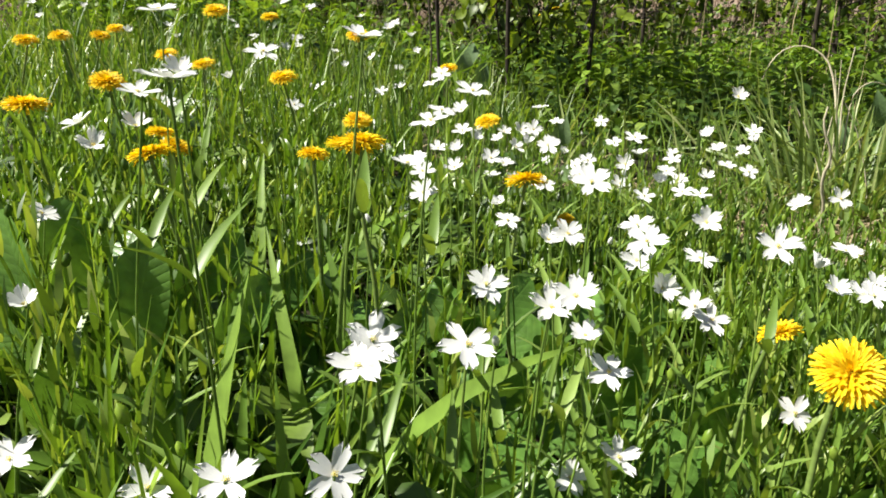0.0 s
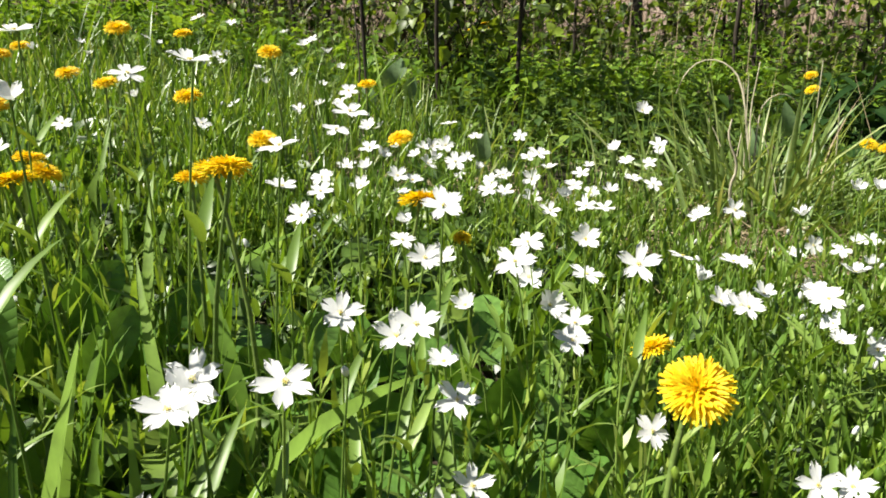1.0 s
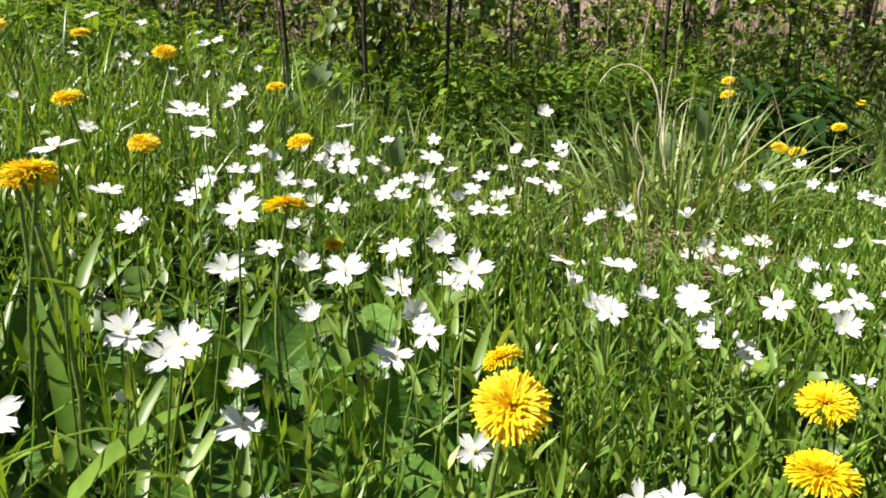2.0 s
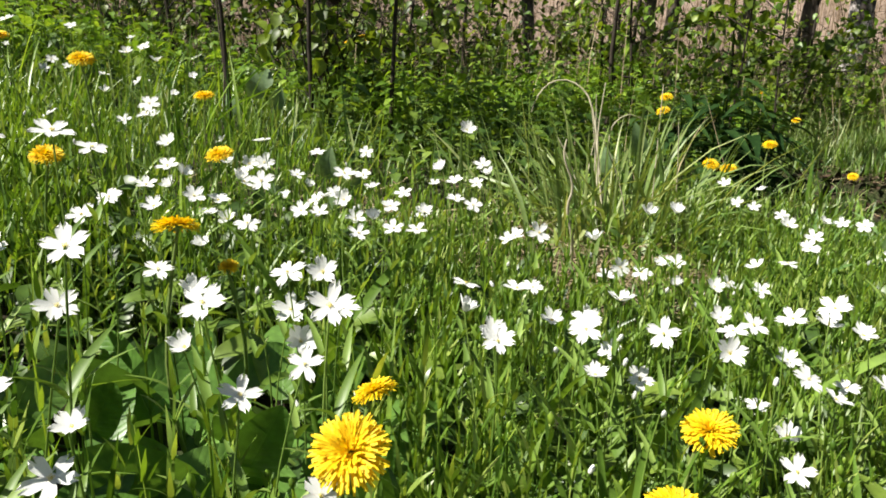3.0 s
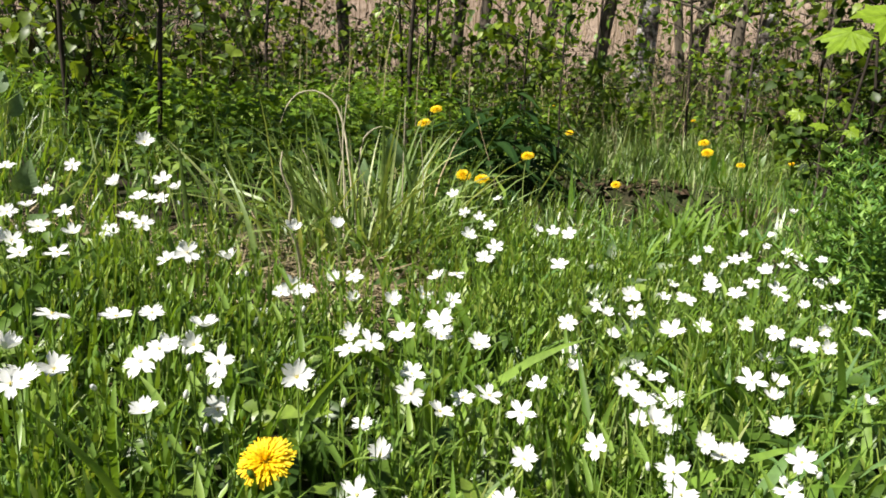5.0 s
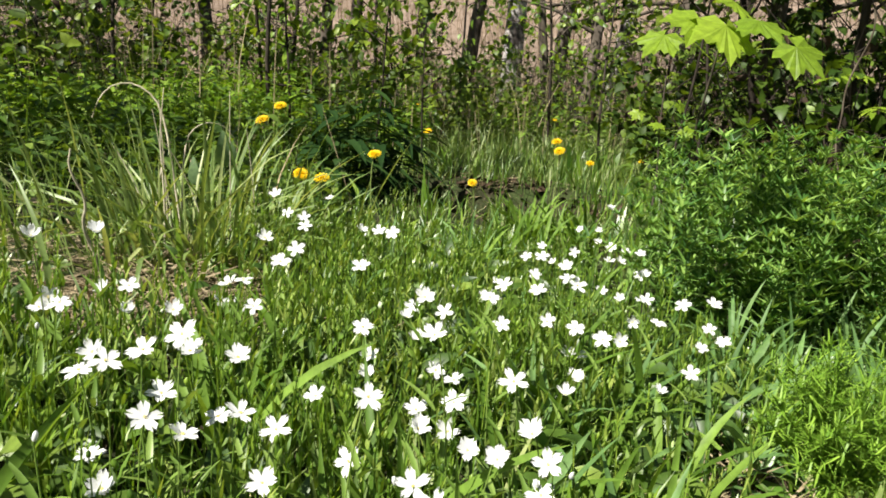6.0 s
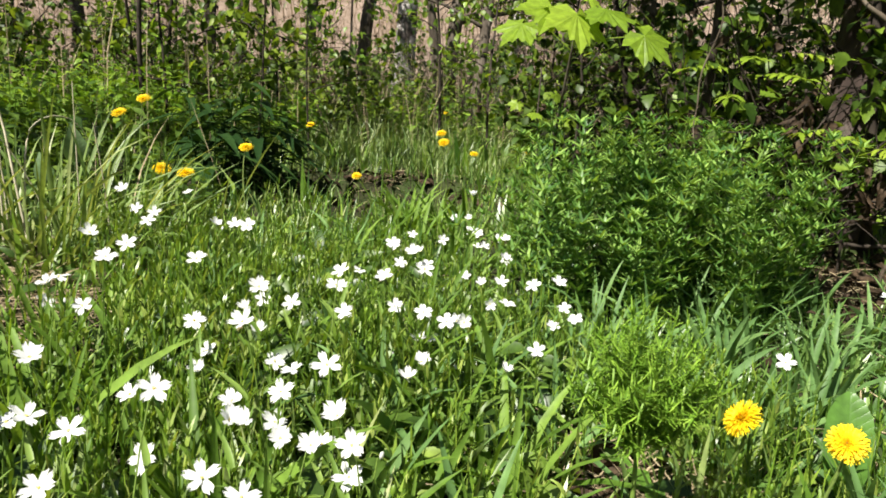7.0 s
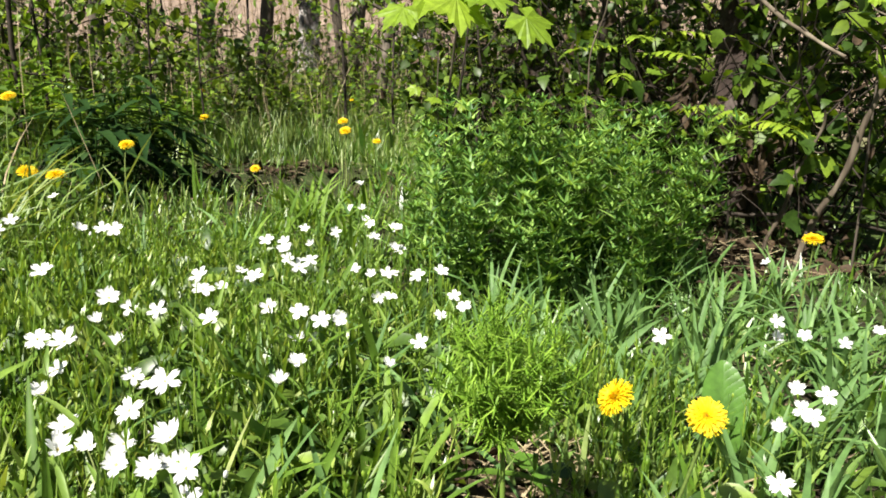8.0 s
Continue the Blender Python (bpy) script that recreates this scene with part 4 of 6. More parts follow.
stuff("stitchwort_growth", [
    wort_growth(6500, -0.35, 1.6, 0.3, 1.35, lambda x, y: 0.08 + 0.92 * clump(x, y, 9.0) ** 1.3),
    wort_growth(1500, -0.9, 1.6, 0.9, 1.8, lambda x, y: 0.4 + 0.4 * clump(x, y, 5.0)),
], WORT, "leafy yellow-green stitchwort shoots with narrow pointed leaves", "undergrowth")

# ---- broad grass tufts ----


def broad_tuft(name, count, tall, wide, material, label, spread=0.5):
    """A tuft of broad arching blades, each a part."""
    tuft = thing(name, (0, 0, 0), label, "grass", "broad grass tufts")
    for k in range(count):
        a = k * 2.4 + rng.uniform(-0.4, 0.4)
        one = blades([[0.006 * math.cos(a), 0.006 * math.sin(a), 0]], a, tall * rng.uniform(0.6, 1.05), wide * rng.uniform(0.7, 1.1),
                     abs(rng.normal(0.12, spread * 0.4)), rng.uniform(0.3, 1.5) * spread * 1.6,
                     ((0, 0.5), (0.15, 0.85), (0.35, 1), (0.55, 0.95), (0.72, 0.75), (0.88, 0.4), (1, 0.03)), 0.3, rng.normal(0, 0.6))
        part("blade", quads("blade", *one), material, tuft)
    return tuft


def spread_tufts(kinds, places):
    """The first of each kind stands at its first place, copies of it at the others."""
    for k, (x, y) in enumerate(places):
        ob = kinds[k % len(kinds)]
        m = pose(x, y, float(height(x, y)) - 0.003, rng.normal(0, 4), rng.normal(0, 4), rng.uniform(0, 360))
        if k < len(kinds):
            ob.matrix_basis = m
        else:
            copy_thing(ob, m)


_green = [broad_tuft("broad_grass", n, t, w, BROAD, "tuft of broad fresh green grass blades in the meadow") for n, t, w in
          ((6, 0.22, 0.011), (7, 0.18, 0.009), (5, 0.25, 0.012), (8, 0.16, 0.008))]
spread_tufts(_green, [(-0.3 + 1.5 * rng.random(), 0.46 + 0.8 * rng.random()) for _ in range(16)] + [(-0.03, 0.41), (0.20, 0.475), (0.0, 0.51), (-0.12, 0.55), (-0.22, 0.62), (0.30, 0.50), (0.42, 0.70), (0.33, 0.80),
                      (-0.3, 0.8), (-0.05, 0.72), (-0.4, 0.95), (-0.15, 0.95), (0.52, 0.78), (0.66, 0.56), (0.24, 0.92), (0.58, 1.02), (-0.5, 1.2), (-0.2, 1.3), (0.0, 1.18),
                      (-0.6, 0.7), (-0.45, 0.6), (0.95, 0.49), (0.84, 0.62), (1.12, 0.52), (-0.7, 1.1), (0.45, 0.56), (0.75, 0.84),
                      (-0.07, 0.61), (-0.11, 0.69), (-0.15, 0.63)])
_arch = [broad_tuft("broad_grass", n, t, w, BROAD, "tuft of broad arching green grass blades", 0.75) for n, t, w in ((6, 0.21, 0.012), (7, 0.18, 0.010), (5, 0.24, 0.013))]
spread_tufts(_arch, [q for q in [(0.78 + 0.62 * rng.random(), 0.40 + 0.62 * rng.random()) for _ in range(40)] + [(1.5 + 0.7 * rng.random(), 1.35 + 0.5 * rng.random()) for _ in range(24)] if bare(*q) < 0.35])
_wide = [broad_tuft("broad_grass", n, t, w, BROAD, "tuft of wide arching green grass blades over shaded leaves", 0.7) for n, t, w in ((5, 0.20, 0.017), (4, 0.17, 0.020))]
spread_tufts(_wide, [(0.02, 0.58), (0.36, 0.62), (0.24, 0.84), (0.42, 0.60), (-0.08, 0.50), (0.34, 0.76), (0.50, 0.66), (-0.16, 0.62)])
_tall = broad_tuft("broad_grass", 6, 0.36, 0.008, BROAD, "tall tuft of broad grass standing over the flowers", 0.3)
spread_tufts([_tall], [(-0.26, 0.60)])
_blue = [broad_tuft("arching_grass", n, t, w, BROAD_BLUE, "tuft of arching bluish green grass blades", 0.8) for n, t, w in
         ((8, 0.18, 0.011), (9, 0.21, 0.010), (7, 0.17, 0.013))]
spread_tufts(_blue, [(1.24, 0.78), (1.44, 0.55), (1.0, 0.62), (1.52, 0.48), (1.6, 0.62), (1.48, 0.28), (1.7, 0.5), (1.62, 0.36), (1.8, 0.66), (1.9, 0.5), 
                     (2.0, 0.7), (1.75, 0.3), (2.15, 0.6), (1.3, 0.62), (1.45, 0.72), (1.6, 0.8), (2.3, 0.8), (2.4, 0.6), (1.2, 0.98), (1.38, 1.1), (1.1, 1.25), (1.45, 1.4), (1.55, 1.55),
                     (1.3, 1.5), (1.7, 1.7), (2.85, 1.95), (2.95, 2.2), (2.05, 0.4), (2.25, 0.45), (1.05, 0.5), (1.25, 0.28), (1.38, 0.22)]
             + [q for q in [(1.1 + 1.5 * rng.random(), 0.2 + 0.75 * rng.random()) for _ in range(64)] if bare(*q) < 0.35])


def dry_tuft():
    """The tall tussock: green blades, pale dead stalks and curled dry leaves."""
    tuft = thing("tall_tussock", (0.90, 1.66, float(height(0.90, 1.66))), "tall grass tussock with pale dead stalks among green blades", "grass")
    n = 250
    x, y = rng.normal(0, 0.14, n), rng.normal(0, 0.09, n)
    part("blade_mass", quads("blade_mass", *blades(np.stack([x, y, 0 * x], -1), np.arctan2(y, x) + rng.normal(0, 0.6, n), rng.uniform(0.16, 0.40, n), rng.uniform(0.005, 0.010, n),
         np.abs(rng.normal(0.05, 0.24, n)), np.abs(rng.normal(0.7, 1.1, n)), BLADE, 0.3, rng.normal(0, 0.6, n))), GRASS_PALE, tuft, "upright green blades", kind="stuff")
    n = 46
    x, y = rng.normal(0, 0.15, n), rng.normal(-0.03, 0.09, n)
    part("leaf_mass", quads("leaf_mass", *blades(np.stack([x, y, 0 * x], -1), rng.uniform(0, 6.28, n), rng.uniform(0.14, 0.32, n), rng.uniform(0.009, 0.015, n),
         np.abs(rng.normal(0.1, 0.2, n)), rng.uniform(0.4, 2.4, n), LANCE, 0.3, rng.normal(0, 0.6, n))), GRASS_PALE, tuft, "broad bent green leaves", kind="stuff")
    for k in range(7):
        dx, dy, L = rng.normal(0, 0.09), rng.normal(0, 0.04), rng.uniform(0.26, 0.42)
        s = np.linspace(0, 1, 8)
        lean = rng.normal(0, 0.18)
        path = np.stack([dx + lean * L * s ** 1.5, dy + rng.normal(0, 0.04) * s, L * s - 0.5 * L * abs(lean) * s ** 3], -1)
        part("dead_stalk", quads("dead_stalk", *tube(path, 0.0018 - 0.0009 * s, 5)), PALE_STRAW, tuft, "pale dry stalk")
    hook = [(0.0, 0.02, 0.0), (-0.02, 0.05, 0.20), (-0.03, 0.08, 0.33), (-0.06, 0.10, 0.38), (-0.11, 0.12, 0.39), (-0.15, 0.13, 0.36), (-0.165, 0.13, 0.31)]
    wave = [(-0.20, -0.30, 0.02), (-0.21, -0.33, 0.10), (-0.235, -0.35, 0.16), (-0.225, -0.36, 0.20), (-0.25, -0.36, 0.25), (-0.245, -0.36, 0.28)]
    rise = [(-0.06, -0.05, 0.0), (-0.055, -0.04, 0.15), (-0.06, -0.03, 0.28), (-0.05, -0.03, 0.38)]
    for bend, r in ((hook, 0.0030), (wave, 0.0036), (rise, 0.0026), ([(-x - 0.02, y, 0.8 * z) for x, y, z in hook], 0.0022)):
        P = np.array(bend)
        s = np.linspace(0, 1, 16)
        path = np.stack([np.interp(s, np.linspace(0, 1, len(P)), P[:, c]) for c in range(3)], -1)
        path[1:-1] = (path[:-2] + path[1:-1] + path[2:]) / 3
        part("dead_stalk", quads("dead_stalk", *tube(path, r * (1 - 0.6 * s), 6)), PALE_STRAW, tuft, "curled dry grass stem")


dry_tuft()


def litter(n, cx, cy, sx, sy, lift=0.02):
    x, y = rng.normal(cx, sx, n), rng.normal(cy, sy, n)
    P = on_ground(x, y) + np.stack([0 * x, 0 * x, rng.uniform(0.0, lift, n)], -1)
    return blades(P, rng.uniform(0, 6.28, n), rng.uniform(0.05, 0.16, n), rng.uniform(0.0018, 0.004, n), rng.uniform(1.25, 1.6, n), rng.normal(0.1, 0.25, n), BLADE, 0.2, rng.normal(0, 1.0, n))


stuff("dry_litter", [litter(1100, 0.74, 1.40, 0.15, 0.12, 0.04), litter(350, 0.30, 1.72, 0.25, 0.10), litter(250, 0.95, 1.75, 0.15, 0.08), litter(200, 1.33, 0.56, 0.06, 0.06), litter(160, 1.22, 0.46, 0.06, 0.06), litter(110, 1.03, 0.31, 0.06, 0.05), litter(420, 1.5, 0.42, 0.30, 0.16), litter(260, 2.58, 2.94, 0.20, 0.10, 0.03), litter(300, 2.80, 0.84, 0.17, 0.12, 0.05),
                     litter(900, 1.0, 2.0, 1.6, 0.6)],
      STRAW, "straw-coloured dead grass lying flat on the ground", "litter")


def dead_leaves(n, cx, cy, sx, sy, lift=0.03):
    x, y = rng.normal(cx, sx, n), rng.normal(cy, sy, n)
    P = on_ground(x, y) + np.stack([0 * x, 0 * x, rng.uniform(0.004, lift, n)], -1)
    face = around(n) * 0.6 + [0, 0, 1]
    return aim(P, around(n) * [1, 1, 0.25], face, rng.uniform(0.6, 1.3, n), leaf_sheet(0.045, 0.03, OVATE, 0.5, 0.5))


stuff("fallen_leaves", [dead_leaves(800, 2.38, 2.64, 0.25, 0.22), dead_leaves(160, 2.58, 2.94, 0.20, 0.10), dead_leaves(240, 2.80, 0.84, 0.16, 0.12, 0.05), dead_leaves(320, 3.1, 0.85, 0.3, 0.3, 0.06), dead_leaves(90, 1.33, 0.56, 0.06, 0.06), dead_leaves(70, 1.22, 0.46, 0.06, 0.05), dead_leaves(40, 1.04, 0.31, 0.05, 0.04), dead_leaves(900, 3.0, 4.5, 1.8, 1.6)],
      DEAD_LEAF, "curled brown dead leaves on the ground", "litter")

# ---- herbs with larger leaves ----


def stalked_leaf(parent, sheet_mesh, material, base, tip, face, scale=1.0, label=""):
    """A leaf on its own stalk, from base to tip, in the plant's space."""
    base, tip, face = Vector(base), Vector(tip), Vector(face)
    stalk = part("leaf_stalk", quads("leaf_stalk", *tube([base, base.lerp(tip, 0.5) + Vector((0, 0, 0.01)), tip], (0.0016, 0.0013, 0.001), 5)), material, parent)
    y = (tip - base).normalized()
    y = (y + Vector((0, 0, -0.3))).normalized()
    x = y.cross(face).normalized()
    z = x.cross(y)
    m = Matrix((x, y, z)).transposed().to_4x4()
    under(stalk, "leaf", sheet_mesh, material, label, Matrix.Translation(tip) @ m @ Matrix.Scale(scale, 4))
    return stalk


SWORD = broad_tuft("broad_grass", 5, 0.21, 0.021, BROAD, "cluster of wide pale green leaves standing in the grass", 0.35)
SWORD.matrix_basis = pose(-0.05, 0.40, float(height(-0.05, 0.40)))
HEART_LEAF = quads("leaf", *leaf_sheet(0.085, 0.068, HEART, 0.22, 0.35, 0.15))
DOCK_LEAF = quads("leaf", *leaf_sheet(0.125, 0.060, ((0, 0.25), (0.15, 0.7), (0.35, 0.95), (0.6, 1.0), (0.8, 0.86), (0.93, 0.55), (1, 0.12)), 0.22, 0.3))
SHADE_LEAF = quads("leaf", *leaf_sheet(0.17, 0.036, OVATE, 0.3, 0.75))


def leafy_herb(name, x, y, leaves, sheet_mesh, material, label, category="plant"):
    """leaves: (tip offset x, y, z, facing x, y, scale)."""
    plant = thing(name, (x, y, float(height(x, y))), label, category)
    for dx, dy, dz, fx, fy, s in leaves:
        stalked_leaf(plant, sheet_mesh, material, (0, 0, 0), (dx, dy, dz), (fx, fy, 0.5), s)
    return plant


leafy_herb("burdock", 0.04, 2.44, [(0.0, -0.03, 0.17, 0.1, -1, 0.9), (0.05, 0.02, 0.14, 0.5, -0.5, 0.8), (-0.06, 0.0, 0.12, -0.6, -0.6, 0.75), (0.02, 0.05, 0.2, 0, -0.8, 0.8)],
           HEART_LEAF, SOFT_LEAF, "young burdock with downy grey-green heart-shaped leaves")
leafy_herb("burdock", 0.23, 1.55, [(0.02, -0.03, 0.12, 0.1, -0.9, 0.62), (0.06, 0.0, 0.08, 0.7, -0.3, 0.55), (-0.05, -0.02, 0.07, -0.6, -0.5, 0.5), (0.03, -0.05, 0.06, 0.2, -0.9, 0.5)],
           HEART_LEAF, SOFT_LEAF, "small burdock with downy grey-green leaves beside dry litter")
leafy_herb("burdock", 1.02, 1.85, [(0.0, -0.03, 0.22, 0.1, -0.9, 0.85), (-0.05, 0.0, 0.17, -0.6, -0.5, 0.7), (0.06, 0.0, 0.16, 0.6, -0.5, 0.7)],
           HEART_LEAF, SOFT_LEAF, "burdock with downy grey-green leaves behind the tussock")
leafy_herb("dock", 1.56, 0.36, [(0.0, 0.0, 0.05, -0.8, -0.5, 1.0), (0.03, -0.02, 0.04, -0.3, -0.9, 0.9), (-0.04, 0.03, 0.03, -0.9, 0.2, 0.7), (0.05, 0.04, 0.03, 0.6, 0.4, 0.7)],
           DOCK_LEAF, DOCK, "dock plant with broad smooth light green leaves")
leafy_herb("dock", 0.42, 0.42, [(0.01, -0.02, 0.05, 0.1, -1, 0.75), (0.05, 0.0, 0.04, 0.7, -0.5, 0.7), (-0.04, 0.0, 0.04, -0.7, -0.5, 0.65), (0.0, 0.04, 0.05, 0.2, 0.3, 0.6)],
           DOCK_LEAF, DOCK, "low dock plant with rounded light green leaves")
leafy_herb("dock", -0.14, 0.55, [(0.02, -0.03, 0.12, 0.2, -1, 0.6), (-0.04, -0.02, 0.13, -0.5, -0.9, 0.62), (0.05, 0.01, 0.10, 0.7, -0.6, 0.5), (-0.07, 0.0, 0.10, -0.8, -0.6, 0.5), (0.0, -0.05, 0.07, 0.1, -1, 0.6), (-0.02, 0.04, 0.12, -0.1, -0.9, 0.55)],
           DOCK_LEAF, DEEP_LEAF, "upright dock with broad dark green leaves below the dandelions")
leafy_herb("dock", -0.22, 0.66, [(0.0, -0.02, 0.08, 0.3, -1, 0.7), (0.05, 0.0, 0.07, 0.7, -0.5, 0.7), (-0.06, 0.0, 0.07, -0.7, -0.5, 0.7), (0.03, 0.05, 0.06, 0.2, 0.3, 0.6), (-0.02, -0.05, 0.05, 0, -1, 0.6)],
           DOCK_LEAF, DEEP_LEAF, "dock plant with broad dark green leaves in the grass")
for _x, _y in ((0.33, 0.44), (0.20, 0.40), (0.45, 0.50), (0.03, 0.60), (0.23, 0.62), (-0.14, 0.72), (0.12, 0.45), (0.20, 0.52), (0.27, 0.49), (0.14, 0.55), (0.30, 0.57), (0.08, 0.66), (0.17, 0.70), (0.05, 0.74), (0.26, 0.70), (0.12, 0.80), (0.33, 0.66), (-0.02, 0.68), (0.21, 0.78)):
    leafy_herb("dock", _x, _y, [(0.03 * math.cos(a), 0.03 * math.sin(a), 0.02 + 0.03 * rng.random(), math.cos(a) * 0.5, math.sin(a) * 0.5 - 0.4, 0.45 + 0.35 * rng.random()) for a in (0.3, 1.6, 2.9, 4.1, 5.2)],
               DOCK_LEAF, DEEP_LEAF, "low dock rosette, leaves coloured deep green to look shaded")


def shade_herb(x, y, tall, turn):
    """A herb darkened in colour for the shadow on it: upright stems, each with tiers of long arching leaves."""
    plant = thing("shade_herb", (x, y, float(height(x, y))), "dark green herb with long arching leaves over a hollow, shadow included in its colour", "plant")
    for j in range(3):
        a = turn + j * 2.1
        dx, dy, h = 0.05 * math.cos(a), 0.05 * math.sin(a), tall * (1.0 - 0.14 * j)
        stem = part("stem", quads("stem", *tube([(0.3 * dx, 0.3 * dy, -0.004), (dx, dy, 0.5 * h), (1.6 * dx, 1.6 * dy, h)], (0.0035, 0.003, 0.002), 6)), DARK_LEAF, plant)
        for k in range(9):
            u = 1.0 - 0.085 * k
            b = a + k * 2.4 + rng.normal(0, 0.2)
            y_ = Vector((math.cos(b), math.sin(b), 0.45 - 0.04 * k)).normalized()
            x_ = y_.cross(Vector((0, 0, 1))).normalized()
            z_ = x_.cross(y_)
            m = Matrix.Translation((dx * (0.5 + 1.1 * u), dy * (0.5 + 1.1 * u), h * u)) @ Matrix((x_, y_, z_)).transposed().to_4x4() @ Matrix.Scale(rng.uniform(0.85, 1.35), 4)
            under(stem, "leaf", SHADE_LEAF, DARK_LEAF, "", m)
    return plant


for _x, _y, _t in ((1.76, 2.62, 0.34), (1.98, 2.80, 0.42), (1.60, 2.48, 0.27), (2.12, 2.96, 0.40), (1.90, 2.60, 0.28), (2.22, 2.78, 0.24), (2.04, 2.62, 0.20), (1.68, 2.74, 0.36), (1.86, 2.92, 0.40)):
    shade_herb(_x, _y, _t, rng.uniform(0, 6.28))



def feathery_herb(x, y, z, r):
    """A bushy mayweed: a globe of leaves cut into threads."""
    plant = thing("mayweed", (x, y, float(height(x, y))), "bushy mayweed with bright green thread-like feathery leaves", "plant")
    mid = np.array([0, 0, z - float(height(x, y))]) * 1.0
    part("stem", quads("stem", *tube([(0, 0, -0.004), (0.004, 0, 0.4 * mid[2]), mid], (0.003, 0.0026, 0.002), 6)), WORT_PART, plant, "pale green main stem")
    for k in range(100):
        d = around(1)[0]
        d[2] = d[2] * 0.8 + 0.1
        far = r * rng.uniform(0.72, 1.0)
        rib = np.stack([mid * (0.88 + 0.12 * s) + d * far * s + [0, 0, 0.012 * s * s] for s in np.linspace(0.12, 1.0, 9)])
        n = 46
        q = rng.uniform(0.35, 1.0, n)
        P = np.stack([np.interp(q, np.linspace(0, 1, 9), rib[:, c]) for c in range(3)], -1)
        leaf = joined([tube(rib, np.linspace(0.0010, 0.0005, 9), 4),
                       blades(P, rng.uniform(0, 6.28, n), rng.uniform(0.008, 0.021, n), 0.0017, rng.uniform(0.2, 2.3, n), rng.normal(0, 0.4, n), ((0, 1), (0.5, 0.9), (1, 0.3)))])
        part("leaf", quads("leaf", *leaf), FEATHER, plant)


feathery_herb(1.128, 0.390, 0.146, 0.074)


def cleavers(seed_tall):
    """A scrambling stem with whorls of narrow leaves."""
    plant = thing("cleavers", (0, 0, 0), "cleavers with whorls of narrow deep green leaves", "plant", "cleavers in the thicket edge")
    s = np.linspace(0, 1, 8)
    bend = rng.normal(0, 0.05, 2)
    path = np.stack([bend[0] * s * s, bend[1] * s * s, seed_tall * s], -1)
    part("stem", quads("stem", *tube(path, 0.0014 - 0.0006 * s, 4)), WORT_PART, plant)
    whorls = []
    for k, u in enumerate(np.arange(0.12, 1.01, 0.11)):
        P = np.array([np.interp(u, s, path[:, c]) for c in range(3)])
        n = 7
        a = np.arange(n) * 2 * math.pi / n + k * 0.4
        whorls.append(blades(np.tile(P, (n, 1)), a, (0.056 - 0.016 * u) * rng.uniform(0.75, 1.2, n), 0.0090 - 0.002 * u, rng.uniform(0.7, 1.2, n), rng.normal(0.25, 0.2, n), LANCE, 0.3))
        if k % 2 and u < 0.9:
            b = rng.uniform(0, 6.28)
            tip = P + np.array([math.cos(b) * 0.05, math.sin(b) * 0.05, 0.06])
            whorls.append(tube([P, tip], (0.0009, 0.0007), 4))
            for q in (0.6, 1.0):
                whorls.append(blades(np.tile(P + (tip - P) * q, (6, 1)), np.arange(6) * 1.05 + b, 0.028, 0.0066, 0.8, 0.25, LANCE, 0.3))
    part("foliage", quads("foliage", *joined(whorls)), CLEAVERS, plant, "narrow leaves in whorls", kind="stuff")
    return plant


def spread_cleavers():
    kinds = [cleavers(t) for t in (0.32, 0.40, 0.46, 0.36, 0.28)]
    k = 0
    while k < 130:
        x, y = rng.uniform(1.7, 2.75), rng.uniform(0.66, 1.55)
        edge = ((x - 2.25) / 0.47) ** 2 + ((y - 1.08) / 0.36) ** 2
        if edge > 1.0 - 0.25 * rng.random():
            continue
        h = 1.0 if edge < 0.5 else 0.75
        m = pose(x, y, float(height(x, y)) - 0.004, rng.normal(0, 7), rng.normal(0, 7), rng.uniform(0, 360))
        ob = kinds[k % 5]
        if k < 5:
            ob.matrix_basis = m
        else:
            copy_thing(ob, m)
        k += 1


spread_cleavers()

# ---- undergrowth of the wood's edge ----


def herb_band(n, x0, x1, y0, y1, density, tall, leaf, size, low=0.35):
    """Leafy shoots in number: upright stalks, each with leaves up its length."""
    x, y = spots(n, x0, x1, y0, y1, lambda a, b: density(a, b) * (1 - bare(a, b)))
    m = len(x)
    P = on_ground(x, y)
    H = rng.uniform(tall[0], tall[1], m) * (0.7 + 0.5 * clump(x, y, 2.3))
    pieces = [blades(P, rng.uniform(0, 6.28, m), H, 0.0035, np.abs(rng.normal(0, 0.1, m)), 0.1, ((0, 1), (0.5, 0.9), (1, 0.7)))]
    for u in np.linspace(low, 1.0, 7):
        a = rng.uniform(0, 6.28, m)
        d = np.stack([np.cos(a), np.sin(a), rng.uniform(-0.35, 0.3, m)], -1)
        o = P + np.stack([d[:, 0] * 0.012, d[:, 1] * 0.012, H * u], -1)
        pieces.append(aim(o, d, around(m) * 0.35 + [0, 0, 1.0], size * rng.uniform(0.6, 1.2, m) * (1.25 - 0.5 * u), leaf))
    return joined(pieces)


